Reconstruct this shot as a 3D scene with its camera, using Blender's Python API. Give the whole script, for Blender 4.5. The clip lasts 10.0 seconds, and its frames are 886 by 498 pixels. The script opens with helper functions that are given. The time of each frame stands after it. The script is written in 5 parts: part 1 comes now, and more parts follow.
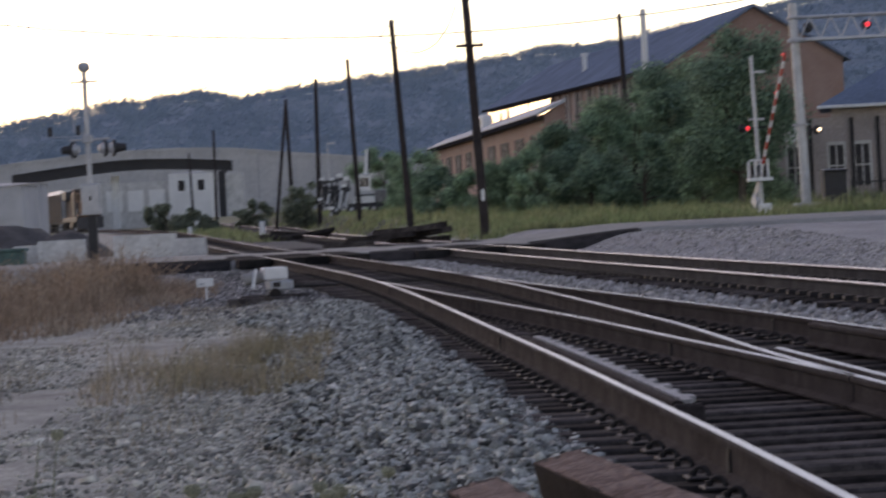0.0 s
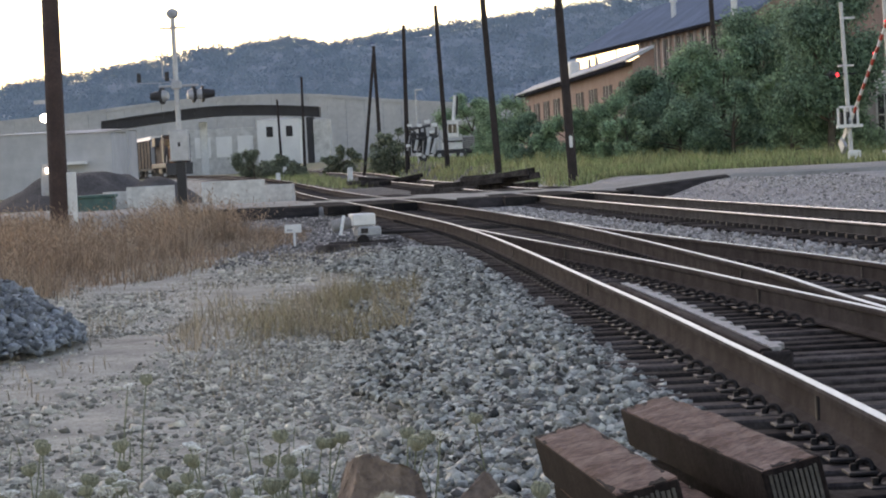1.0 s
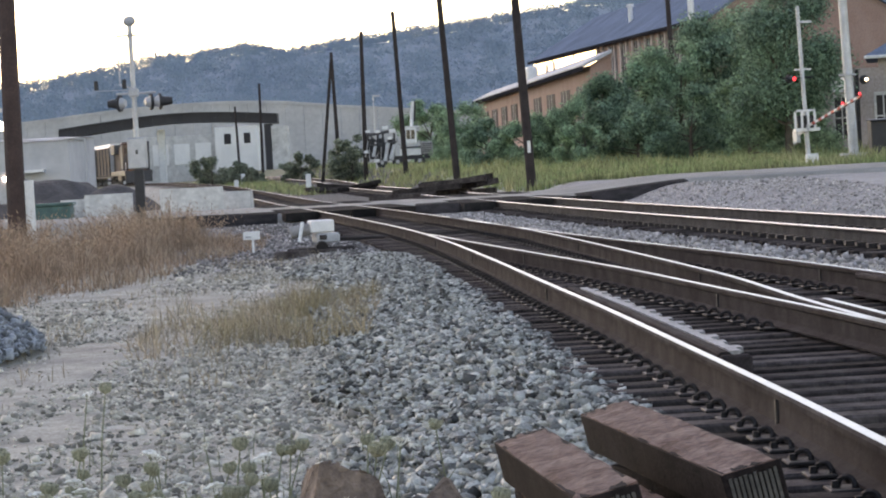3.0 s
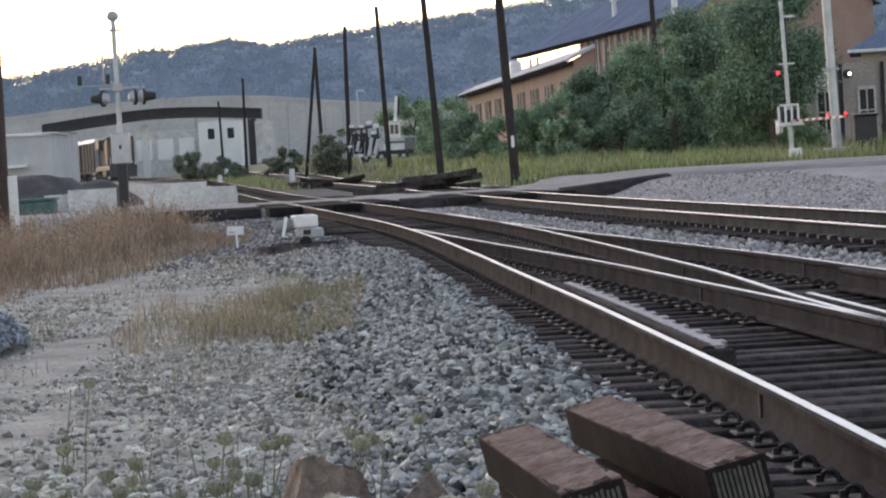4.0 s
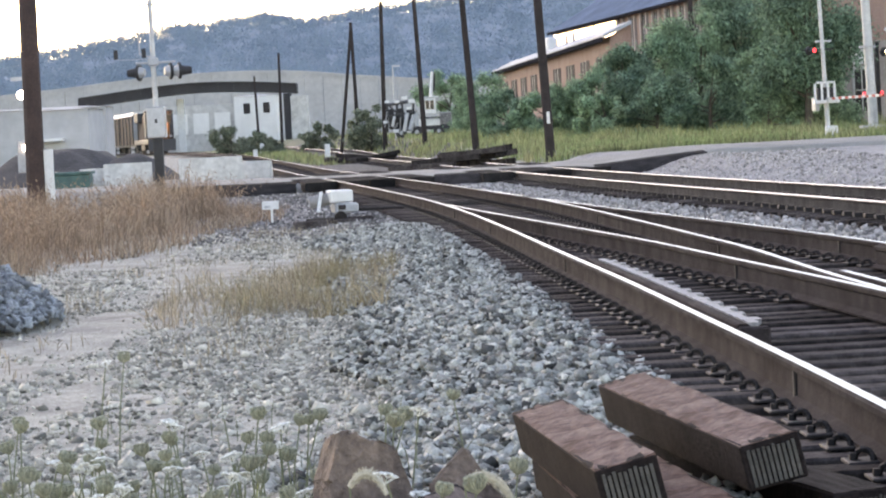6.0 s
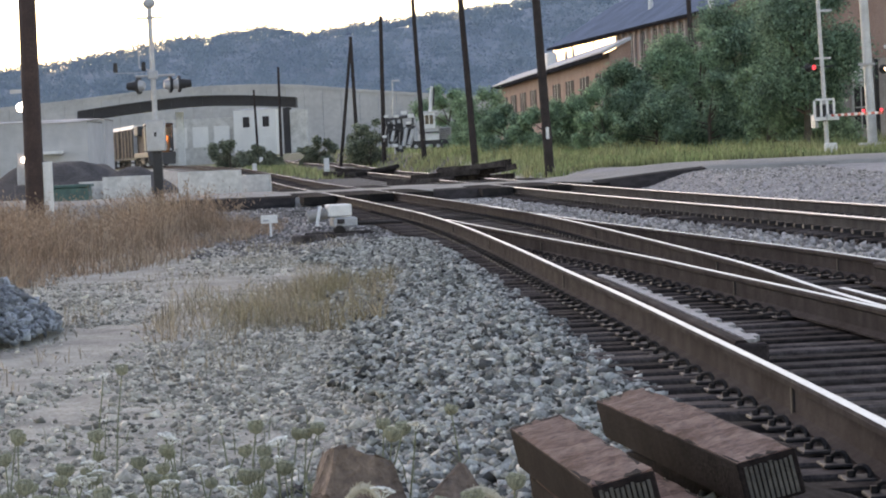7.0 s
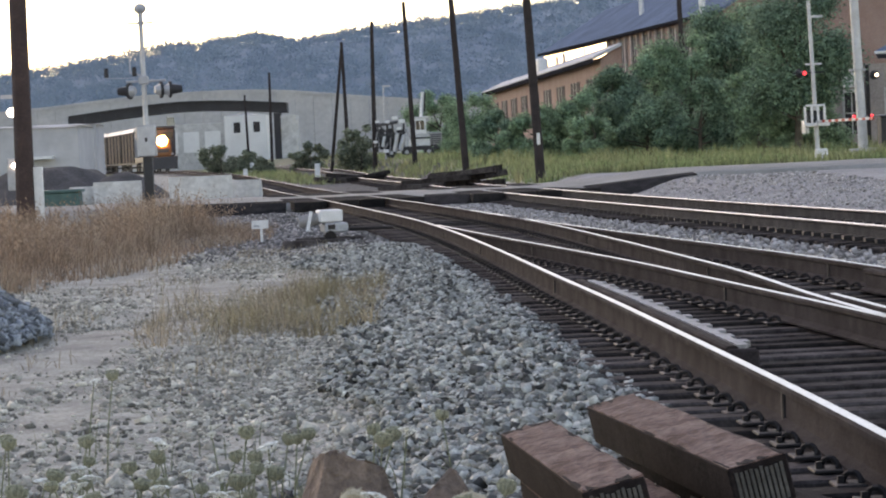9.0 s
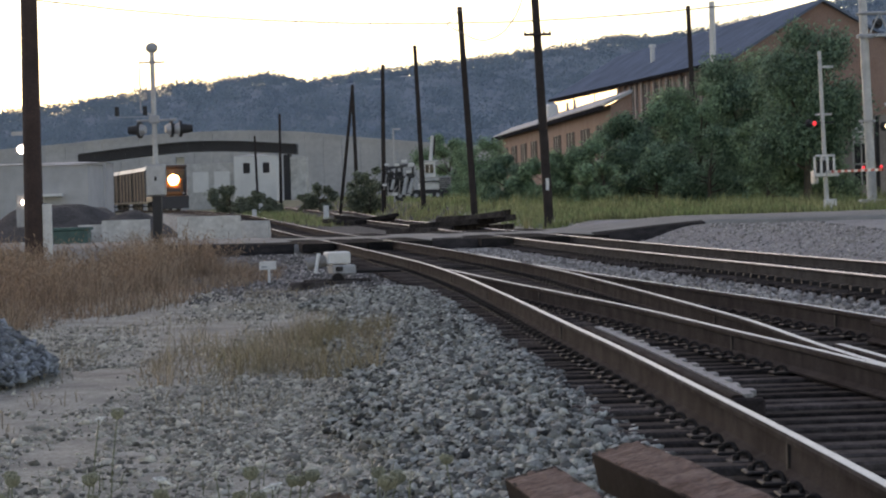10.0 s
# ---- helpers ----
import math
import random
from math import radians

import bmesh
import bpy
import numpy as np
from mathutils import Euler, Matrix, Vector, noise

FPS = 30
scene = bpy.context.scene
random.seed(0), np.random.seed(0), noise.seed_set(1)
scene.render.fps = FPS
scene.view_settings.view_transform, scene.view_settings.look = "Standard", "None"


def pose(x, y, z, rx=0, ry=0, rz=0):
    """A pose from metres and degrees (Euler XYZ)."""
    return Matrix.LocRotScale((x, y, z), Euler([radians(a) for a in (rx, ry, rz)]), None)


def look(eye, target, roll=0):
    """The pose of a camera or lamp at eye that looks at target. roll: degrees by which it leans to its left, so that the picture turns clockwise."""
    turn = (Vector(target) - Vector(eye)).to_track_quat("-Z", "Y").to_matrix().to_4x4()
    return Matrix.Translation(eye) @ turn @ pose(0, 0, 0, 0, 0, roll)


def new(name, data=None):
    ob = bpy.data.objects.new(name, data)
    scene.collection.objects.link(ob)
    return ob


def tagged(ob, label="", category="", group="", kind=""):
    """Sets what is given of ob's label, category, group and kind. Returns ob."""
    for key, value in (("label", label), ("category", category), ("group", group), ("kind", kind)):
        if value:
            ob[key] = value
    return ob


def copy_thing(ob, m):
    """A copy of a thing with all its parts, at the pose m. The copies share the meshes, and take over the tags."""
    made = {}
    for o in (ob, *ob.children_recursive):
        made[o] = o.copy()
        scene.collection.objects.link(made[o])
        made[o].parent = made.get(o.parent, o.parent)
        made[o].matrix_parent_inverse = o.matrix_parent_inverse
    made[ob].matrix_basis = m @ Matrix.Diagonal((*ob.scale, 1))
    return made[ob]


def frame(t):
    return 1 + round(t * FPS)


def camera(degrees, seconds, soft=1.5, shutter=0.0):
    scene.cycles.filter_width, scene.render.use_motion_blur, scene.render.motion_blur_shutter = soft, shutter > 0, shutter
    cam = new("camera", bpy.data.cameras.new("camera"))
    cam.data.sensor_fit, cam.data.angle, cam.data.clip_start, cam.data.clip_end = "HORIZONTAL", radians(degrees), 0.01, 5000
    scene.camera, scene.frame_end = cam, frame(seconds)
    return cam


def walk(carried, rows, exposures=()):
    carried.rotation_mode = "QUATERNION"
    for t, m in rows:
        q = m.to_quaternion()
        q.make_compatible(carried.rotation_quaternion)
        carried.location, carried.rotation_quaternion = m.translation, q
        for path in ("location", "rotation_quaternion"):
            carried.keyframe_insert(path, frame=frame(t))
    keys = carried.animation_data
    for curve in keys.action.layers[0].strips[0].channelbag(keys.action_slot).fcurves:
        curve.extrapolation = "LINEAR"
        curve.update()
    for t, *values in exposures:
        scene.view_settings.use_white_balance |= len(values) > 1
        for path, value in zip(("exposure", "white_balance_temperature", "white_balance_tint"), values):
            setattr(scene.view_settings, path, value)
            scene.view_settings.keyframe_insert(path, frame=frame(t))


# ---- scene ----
# Camera: held by hand at chest height, turning a little all the time.
EYE = Vector((0, 0, 1.30))
cam = camera(17.82, 10.0, soft=2.0, shutter=0.3)


def heading(yaw, pitch, roll):
    y, p = radians(yaw), radians(pitch)
    return look(EYE, EYE + Vector((math.sin(y) * math.cos(p), math.cos(y) * math.cos(p), math.sin(p))), roll)


TURNS = [
    (0.0, 1.410, -0.859, -2.93), (0.2, 0.255, -1.355, -2.98), (0.5, -0.536, -1.694, -3.01), (0.8, -0.556, -1.480, -2.93), (1.0, -0.420, -1.854, -2.86), (1.5, -0.308, -1.884, -2.93),
    (2.0, -0.132, -2.226, -2.93), (2.5, 0.135, -2.250, -3.04), (2.7, 0.252, -1.956, -3.09), (3.8, 0.771, -1.676, -3.38),
    (4.0, 0.741, -1.903, -3.27), (4.2, 0.449, -2.413, -3.27), (4.5, 0.269, -2.964, -3.40), (5.0, -0.097, -3.005, -3.27), (5.5, -0.000, -3.040, -3.00),
    (6.0, 0.009, -2.356, -2.97), (6.2, 0.315, -2.091, -2.73), (7.5, -0.076, -2.028, -2.60), (8.0, 0.069, -1.797, -2.51),
    (8.5, 0.732, -1.701, -2.37), (8.7, 0.785, -1.722, -2.43), (9.0, 0.244, -1.954, -2.60), (9.2, 0.134, -1.903, -2.62), (9.5, -0.267, -1.679, -2.51), (10.0, 0.122, -1.059, -1.64),
]
# the clip brightens while the hand dips towards the ground
LIGHT = [(0.0, 0.44, 8300, 32), (0.5, 1.1, 8700, 26), (0.8, 1.24, 8900, 24), (1.0, 1.15, 8900, 24), (1.5, 1.38, 8900, 24), (2.0, 1.64, 8900, 24), (2.5, 1.84, 8900, 24), (2.7, 1.74, 8900, 24), (3.8, 0.98, 8900, 24), (4.0, 1.25, 8900, 24), (4.2, 1.5, 8900, 24), (4.5, 1.85, 8900, 24), (5.0, 2.05, 8900, 24), (5.5, 2.05, 8900, 24), (6.0, 1.98, 8900, 24), (6.2, 1.6, 8900, 24), (7.5, 1.38, 8900, 24), (8.0, 1.38, 8900, 24), (8.5, 1.32, 8900, 24), (8.7, 1.35, 8900, 24), (9.0, 1.35, 8900, 24), (9.2, 1.4, 8900, 24), (9.5, 1.3, 8900, 24), (10.0, 0.59, 8900, 24)]
walk(cam, [(t, heading(a, b, c)) for t, a, b, c in TURNS],
     exposures=LIGHT)

# World: evening sky, the sun just gone behind the hill.
SUN_AZ, SUN_EL = -22.0, 24.0
world = bpy.data.worlds.new("evening_sky")
scene.world = world
world.use_nodes = True
wn = world.node_tree.nodes
sky = wn.new("ShaderNodeTexSky")
sky.sky_type, sky.sun_disc = "NISHITA", False
sky.sun_elevation, sky.sun_rotation = radians(SUN_EL), radians(SUN_AZ)
sky.air_density, sky.dust_density, sky.ozone_density = 1.0, 0.4, 2.0
world.node_tree.links.new(sky.outputs[0], wn["Background"].inputs[0])
wn["Background"].inputs[1].default_value = 0.15
sun = new("sun", bpy.data.lights.new("sun", "SUN"))
sun.data.energy, sun.data.angle, sun.data.color = 0.15, radians(40), (1.0, 0.86, 0.72)
sun.matrix_world = look((0, 0, 0), (-math.sin(radians(SUN_AZ)), -math.cos(radians(SUN_AZ)), -math.tan(radians(SUN_EL))))


# ---- materials ----
def mat(name, col, rough=0.8, var=0.35, scale=3.0, fine=40.0, bump=0.3, metal=0.0, col2=None, rand=0.0, island=0.0, spec=0.5, dist=0.02, coords="Object"):
    """A surface with coarse stains, fine grain and relief. rand, island: change of brightness from object to object or piece to piece."""
    m = bpy.data.materials.new(name)
    m.use_nodes = True
    n, l = m.node_tree.nodes, m.node_tree.links
    b = n["Principled BSDF"]
    tc = n.new("ShaderNodeTexCoord")
    a, c = n.new("ShaderNodeTexNoise"), n.new("ShaderNodeTexNoise")
    for t, s, d in ((a, scale, 5), (c, fine, 3)):
        t.inputs["Scale"].default_value, t.inputs["Detail"].default_value, t.inputs["Roughness"].default_value = s, d, 0.62
        l.new(tc.outputs[coords], t.inputs["Vector"])
    mix = n.new("ShaderNodeMix")
    mix.data_type = "RGBA"
    c2 = col2 or tuple(v * (1 - var) for v in col)
    mix.inputs["A"].default_value, mix.inputs["B"].default_value = (*col, 1), (*c2, 1)
    ramp = n.new("ShaderNodeMapRange")
    ramp.inputs["From Min"].default_value, ramp.inputs["From Max"].default_value = 0.36, 0.64
    l.new(a.outputs["Fac"], ramp.inputs["Value"])
    l.new(ramp.outputs[0], mix.inputs["Factor"])
    val = n.new("ShaderNodeMapRange")
    val.inputs["From Min"].default_value, val.inputs["From Max"].default_value = 0.3, 0.7
    val.inputs["To Min"].default_value, val.inputs["To Max"].default_value = 1 - var * 0.7, 1 + var * 0.7
    l.new(c.outputs["Fac"], val.inputs["Value"])
    last = val.outputs[0]
    for amount, kind, socket in ((rand, "ShaderNodeObjectInfo", "Random"), (island, "ShaderNodeNewGeometry", "Random Per Island")):
        if amount:
            oi, mr, mu = n.new(kind), n.new("ShaderNodeMapRange"), n.new("ShaderNodeMath")
            mr.inputs["To Min"].default_value, mr.inputs["To Max"].default_value = 1 - amount, 1 + amount
            l.new(oi.outputs[socket], mr.inputs["Value"])
            mu.operation = "MULTIPLY"
            l.new(last, mu.inputs[0])
            l.new(mr.outputs[0], mu.inputs[1])
            last = mu.outputs[0]
    sc = n.new("ShaderNodeVectorMath")
    sc.operation = "SCALE"
    l.new(mix.outputs["Result"], sc.inputs[0])
    l.new(last, sc.inputs["Scale"])
    l.new(sc.outputs[0], b.inputs["Base Color"])
    b.inputs["Roughness"].default_value, b.inputs["Metallic"].default_value = rough, metal
    b.inputs["Specular IOR Level"].default_value = spec
    if bump:
        bp = n.new("ShaderNodeBump")
        bp.inputs["Strength"].default_value, bp.inputs["Distance"].default_value = bump, dist
        l.new(c.outputs["Fac"], bp.inputs["Height"])
        l.new(bp.outputs[0], b.inputs["Normal"])
    return m


def leafy(m, share_through=0.45):
    """Lets light through a leaf or blade."""
    n, l = m.node_tree.nodes, m.node_tree.links
    b, out = n["Principled BSDF"], n["Material Output"]
    t, mx = n.new("ShaderNodeBsdfTranslucent"), n.new("ShaderNodeMixShader")
    l.new(b.inputs["Base Color"].links[0].from_socket, t.inputs["Color"])
    mx.inputs[0].default_value = share_through
    l.new(b.outputs[0], mx.inputs[1])
    l.new(t.outputs[0], mx.inputs[2])
    l.new(mx.outputs[0], out.inputs["Surface"])
    return m


def glow(name, col, power):
    m = bpy.data.materials.new(name)
    m.use_nodes = True
    b = m.node_tree.nodes["Principled BSDF"]
    b.inputs["Base Color"].default_value = (*col, 1)
    b.inputs["Emission Color"].default_value = (*col, 1)
    b.inputs["Emission Strength"].default_value = power
    return m


M_GROUND = mat("gravel_ground", (0.44, 0.412, 0.345), 0.95, 0.55, 1.6, 34.0, 1.0, col2=(0.24, 0.224, 0.188))
M_FIELD = mat("meadow_soil", (0.10, 0.12, 0.055), 0.95, 0.4, 0.15, 3.0, 0.5, col2=(0.15, 0.14, 0.08))
# Stone-to-stone tone is exaggerated to make up for weak shadows.
M_BALLAST = mat("ballast_stone", (0.395, 0.39, 0.345), 0.85, 0.4, 12.0, 70.0, 0.5, island=0.9)
# Shade in the gaps between stones is put into this dark bed colour.
M_BALLAST_BED = mat("ballast_bed", (0.12, 0.112, 0.105), 0.95, 0.7, 9.0, 26.0, 1.0, col2=(0.05, 0.046, 0.043), dist=0.05)
M_GREYGRAVEL = mat("grey_gravel_stone", (0.44, 0.405, 0.375), 0.9, 0.3, 9.0, 60.0, 0.3, island=0.6)
M_BALLAST_DARK = mat("dark_ballast_stone", (0.15, 0.14, 0.13), 0.85, 0.3, 9.0, 70.0, 0.3, island=0.4)
M_PEBBLE = mat("pale_pebble", (0.475, 0.440, 0.365), 0.9, 0.3, 9.0, 60.0, 0.3, island=0.7)
M_TIE = mat("creosoted_timber", (0.036, 0.029, 0.027), 0.95, 0.5, 4.0, 30.0, 0.6, col2=(0.085, 0.072, 0.067), rand=0.5, spec=0.05)
M_RUST = mat("rusted_steel", (0.028, 0.022, 0.022), 0.95, 0.35, 3.0, 60.0, 0.3, col2=(0.055, 0.046, 0.045), spec=0.07)
M_RUST_PALE = mat("dusty_grey_rail_steel", (0.045, 0.042, 0.042), 0.95, 0.35, 3.0, 60.0, 0.3, col2=(0.075, 0.07, 0.069), spec=0.05)
M_GREYBED = mat("fine_grey_gravel_ground", (0.34, 0.318, 0.30), 0.95, 0.4, 0.7, 12.0, 1.0, col2=(0.25, 0.235, 0.225), dist=0.04)
M_CINDER = mat("grey_cinder_ground", (0.21, 0.20, 0.195), 0.95, 0.5, 1.2, 14.0, 1.0, col2=(0.12, 0.115, 0.11), dist=0.05)
M_HEAD = mat("polished_rail_head", (0.355, 0.36, 0.37), 0.38, 0.3, 2.0, 30.0, 0.05, metal=1.0)
M_HEAD_DULL = mat("worn_rail_head", (0.32, 0.335, 0.36), 0.45, 0.3, 2.0, 30.0, 0.08, metal=1.0)
M_CLIP = mat("dark_iron", (0.04, 0.034, 0.032), 0.7, 0.4, 20.0, 90.0, 0.2, metal=0.3, rand=0.3)
# Block bodies are set near black, most tops a lighter rust brown.
M_BLOCK = mat("near_black_timber", (0.014, 0.0105, 0.010), 0.9, 0.45, 6.0, 50.0, 0.4, col2=(0.027, 0.021, 0.020), spec=0.08)
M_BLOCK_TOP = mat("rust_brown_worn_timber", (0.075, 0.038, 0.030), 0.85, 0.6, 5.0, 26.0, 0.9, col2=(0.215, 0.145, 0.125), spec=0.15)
M_RIB = mat("pale_end_grain", (0.095, 0.09, 0.08), 0.8, 0.4, 10.0, 80.0, 0.3)
M_FOX = mat("pale_bristle", (0.58, 0.52, 0.40), 0.95, 0.2, 20.0, 90.0, 0.2, island=0.2)
M_SLAB = mat("broken_brown_timber", (0.27, 0.20, 0.16), 0.9, 0.45, 5.0, 30.0, 1.0, col2=(0.11, 0.085, 0.074), spec=0.1)
M_DRY = leafy(mat("dry_grass", (0.285, 0.19, 0.13), 0.95, 0.35, 0.6, 4.0, 0, island=0.55, col2=(0.32, 0.255, 0.19)))
M_STRAW = leafy(mat("straw_grass", (0.38, 0.31, 0.225), 0.9, 0.3, 0.9, 4.0, 0, island=0.5, col2=(0.24, 0.215, 0.15)))
M_OLIVE = leafy(mat("olive_weed", (0.20, 0.185, 0.11), 0.9, 0.3, 0.9, 4.0, 0, island=0.5, col2=(0.30, 0.25, 0.165)))
M_GREEN = leafy(mat("meadow_grass", (0.17, 0.24, 0.10), 0.85, 0.3, 0.25, 2.0, 0, island=0.5, col2=(0.30, 0.29, 0.155)))
M_WEED = leafy(mat("weed_leaf", (0.24, 0.28, 0.105), 0.8, 0.3, 2.0, 9.0, 0, island=0.5, col2=(0.25, 0.245, 0.14)))
M_STEM = mat("weed_stem", (0.20, 0.21, 0.12), 0.8, 0.2, 5.0, 30.0, 0)
M_UMBEL = mat("white_umbel", (0.82, 0.81, 0.74), 0.9, 0.15, 20.0, 90.0, 0.2, island=0.2)
M_SEED = mat("dry_seed_head", (0.36, 0.355, 0.25), 0.9, 0.3, 20.0, 90.0, 0.3, island=0.3)
M_LEAF = leafy(mat("shrub_leaf", (0.20, 0.325, 0.205), 0.75, 0.4, 0.35, 2.0, 0, island=0.6, col2=(0.275, 0.375, 0.235)))
M_LEAF2 = leafy(mat("dark_leaf", (0.15, 0.25, 0.165), 0.75, 0.4, 0.35, 2.0, 0, island=0.6, col2=(0.185, 0.275, 0.19)))
M_LEAF3 = leafy(mat("olive_shrub_leaf", (0.16, 0.195, 0.135), 0.8, 0.35, 0.35, 2.0, 0, island=0.6, col2=(0.21, 0.235, 0.17)))
M_BARK = mat("bark", (0.10, 0.08, 0.06), 0.9, 0.4, 3.0, 25.0, 0.6)
# Distance haze is mixed into both hillside colours as a blue tint.
M_FOREST = leafy(mat("haze_blue_forest", (0.205, 0.285, 0.345), 0.95, 0.10, 0.012, 0.10, 0, island=0.06, col2=(0.175, 0.25, 0.305)))
M_HILL = mat("haze_blue_slope", (0.18, 0.25, 0.305), 0.95, 0.2, 0.02, 0.25, 0.6, col2=(0.17, 0.24, 0.29), dist=2.0)
M_ROAD = mat("worn_asphalt", (0.36, 0.34, 0.305), 0.95, 0.3, 0.8, 50.0, 0.4, col2=(0.25, 0.235, 0.21), spec=0.1)
# Black rubber; on the street edge the same black also paints in shade.
M_PANEL = mat("rubber_panel_and_shaded_edge", (0.036, 0.033, 0.032), 1.0, 0.4, 3.0, 40.0, 0.4, rand=0.25, spec=0.03)
M_POLE = mat("tarred_pole", (0.032, 0.026, 0.025), 0.9, 0.4, 2.0, 30.0, 0.5, col2=(0.05, 0.04, 0.038), spec=0.2)
M_POLE_RED = mat("brown_pole", (0.07, 0.042, 0.036), 0.85, 0.4, 2.0, 30.0, 0.5)
M_GALV = mat("galvanised_steel", (0.50, 0.51, 0.52), 0.5, 0.2, 3.0, 40.0, 0.1, metal=0.5)
M_GALV_OLD = mat("weathered_zinc", (0.34, 0.33, 0.32), 0.8, 0.3, 4.0, 40.0, 0.3)
M_GREY = mat("grey_painted_metal", (0.42, 0.43, 0.44), 0.55, 0.2, 4.0, 40.0, 0.1)
M_WHITE = mat("white_paint", (0.74, 0.74, 0.72), 0.6, 0.15, 4.0, 40.0, 0.1)
M_BLACK = mat("black_paint", (0.025, 0.025, 0.027), 0.6, 0.3, 6.0, 40.0, 0.1)
M_EAVE = mat("eave_black", (0.03, 0.03, 0.035), 1.0, 0.3, 0.5, 8.0, 0.1, spec=0.0)
M_RED = mat("red_paint", (0.55, 0.06, 0.04), 0.5, 0.2, 6.0, 40.0, 0.1)
M_CONC = mat("concrete", (0.60, 0.59, 0.56), 0.9, 0.22, 0.9, 6.0, 0.4, col2=(0.42, 0.41, 0.385))
M_CONC_W = mat("wall_concrete", (0.47, 0.465, 0.46), 0.9, 0.14, 0.10, 1.2, 0.1, col2=(0.36, 0.36, 0.365))
M_GIRDER = mat("dark_girder_steel", (0.035, 0.033, 0.036), 0.7, 0.3, 0.3, 6.0, 0.2)
M_BRICK = mat("brown_brick", (0.27, 0.165, 0.135), 0.9, 0.3, 0.4, 9.0, 0.4, col2=(0.32, 0.215, 0.18))
M_BRICK2 = mat("dull_brick", (0.42, 0.36, 0.335), 0.9, 0.3, 0.4, 9.0, 0.4)
M_ROOF = mat("grey_slate_roof", (0.165, 0.21, 0.28), 1.0, 0.25, 0.3, 8.0, 0.2, spec=0.0)
M_ROOF_PALE = mat("pale_metal_roof", (0.42, 0.44, 0.47), 0.7, 0.2, 0.3, 8.0, 0.1, spec=0.25)
M_GLASS = mat("window_glass", (0.03, 0.035, 0.04), 0.12, 0.2, 1.0, 9.0, 0)
# Rough and barely reflective, so that windows do not mirror the bright sky.
M_DULL = mat("dull_dark_glass", (0.06, 0.055, 0.055), 0.75, 0.3, 1.0, 9.0, 0, spec=0.1)
M_MIRROR = mat("clerestory_glass", (0.85, 0.80, 0.72), 0.12, 0.1, 0.5, 4.0, 0, metal=1.0)
M_STUCCO = mat("pale_wall", (0.78, 0.77, 0.74), 0.9, 0.12, 0.3, 8.0, 0.2)
M_MOUND = mat("dark_soil_heap", (0.075, 0.07, 0.068), 0.95, 0.4, 0.8, 9.0, 0.8, dist=0.1)
M_BLUEGRAVEL = mat("blue_grey_gravel", (0.25, 0.275, 0.295), 0.9, 0.4, 9.0, 60.0, 0.4, island=0.6)
M_TEAL = mat("green_painted_steel", (0.05, 0.12, 0.11), 0.6, 0.3, 3.0, 30.0, 0.2)
M_LOCO = mat("orange_brown_locomotive_paint", (0.27, 0.115, 0.04), 0.6, 0.3, 0.7, 9.0, 0.1)
M_LOCO_D = mat("dark_locomotive_paint", (0.045, 0.045, 0.05), 0.5, 0.3, 0.7, 9.0, 0.1)
M_CAR = mat("brown_freight_car_paint", (0.20, 0.16, 0.135), 0.95, 0.35, 0.5, 8.0, 0.2, col2=(0.13, 0.105, 0.09), spec=0.05)
M_CAR_ROOF = mat("pale_car_roof", (0.62, 0.62, 0.60), 0.5, 0.15, 0.5, 8.0, 0.1)
M_LAMP = glow("headlight_glow", (1.0, 0.52, 0.20), 16.0)
M_LAMP_W = glow("white_lamp_glow", (1.0, 0.95, 0.88), 6.0)
M_AMBER = glow("amber_lamp_glow", (1.0, 0.85, 0.6), 2.5)
M_REDLAMP = glow("red_signal_glow", (0.95, 0.05, 0.07), 0.75)


# ---- mesh helpers ----
def part(name, bm, material, parent=None, label=""):
    """Links a bmesh as one mesh object under a thing or a part."""
    me = bpy.data.meshes.new(name)
    bm.to_mesh(me)
    bm.free()
    for m in (material if isinstance(material, (list, tuple)) else [material]):
        me.materials.append(m)
    ob = new(name, me)
    ob.parent = parent
    return tagged(ob, label)


def share(name, like, parent, m):
    """One more part on the mesh of another."""
    ob = new(name, like.data)
    ob.parent = parent
    ob.matrix_basis = m
    return ob


def thing(name, label, category, m=None, group="", kind=""):
    ob = new(name)
    ob.empty_display_size = 0.2
    if m is not None:
        ob.matrix_basis = m
    return tagged(ob, label, category, group, kind)


def box(bm, x0, y0, z0, x1, y1, z1, bevel=0.0, m=None):
    vs = bmesh.ops.create_cube(bm, size=1)["verts"]
    bmesh.ops.scale(bm, verts=vs, vec=(x1 - x0, y1 - y0, z1 - z0))
    bmesh.ops.translate(bm, verts=vs, vec=((x0 + x1) / 2, (y0 + y1) / 2, (z0 + z1) / 2))
    if bevel:
        es = list({e for v in vs for e in v.link_edges})
        vs = bmesh.ops.bevel(bm, geom=es, offset=bevel, segments=1, affect="EDGES")["verts"]
    if m is not None:
        bmesh.ops.transform(bm, matrix=m, verts=list({v for v in vs}))
    return bm


def rod(bm, p0, p1, r0, r1=None, seg=10):
    p0, p1 = Vector(p0), Vector(p1)
    d = p1 - p0
    m = Matrix.Translation((p0 + p1) / 2) @ d.to_track_quat("Z", "Y").to_matrix().to_4x4()
    bmesh.ops.create_cone(bm, cap_ends=True, segments=seg, radius1=r0, radius2=r0 if r1 is None else r1, depth=d.length, matrix=m)
    return bm


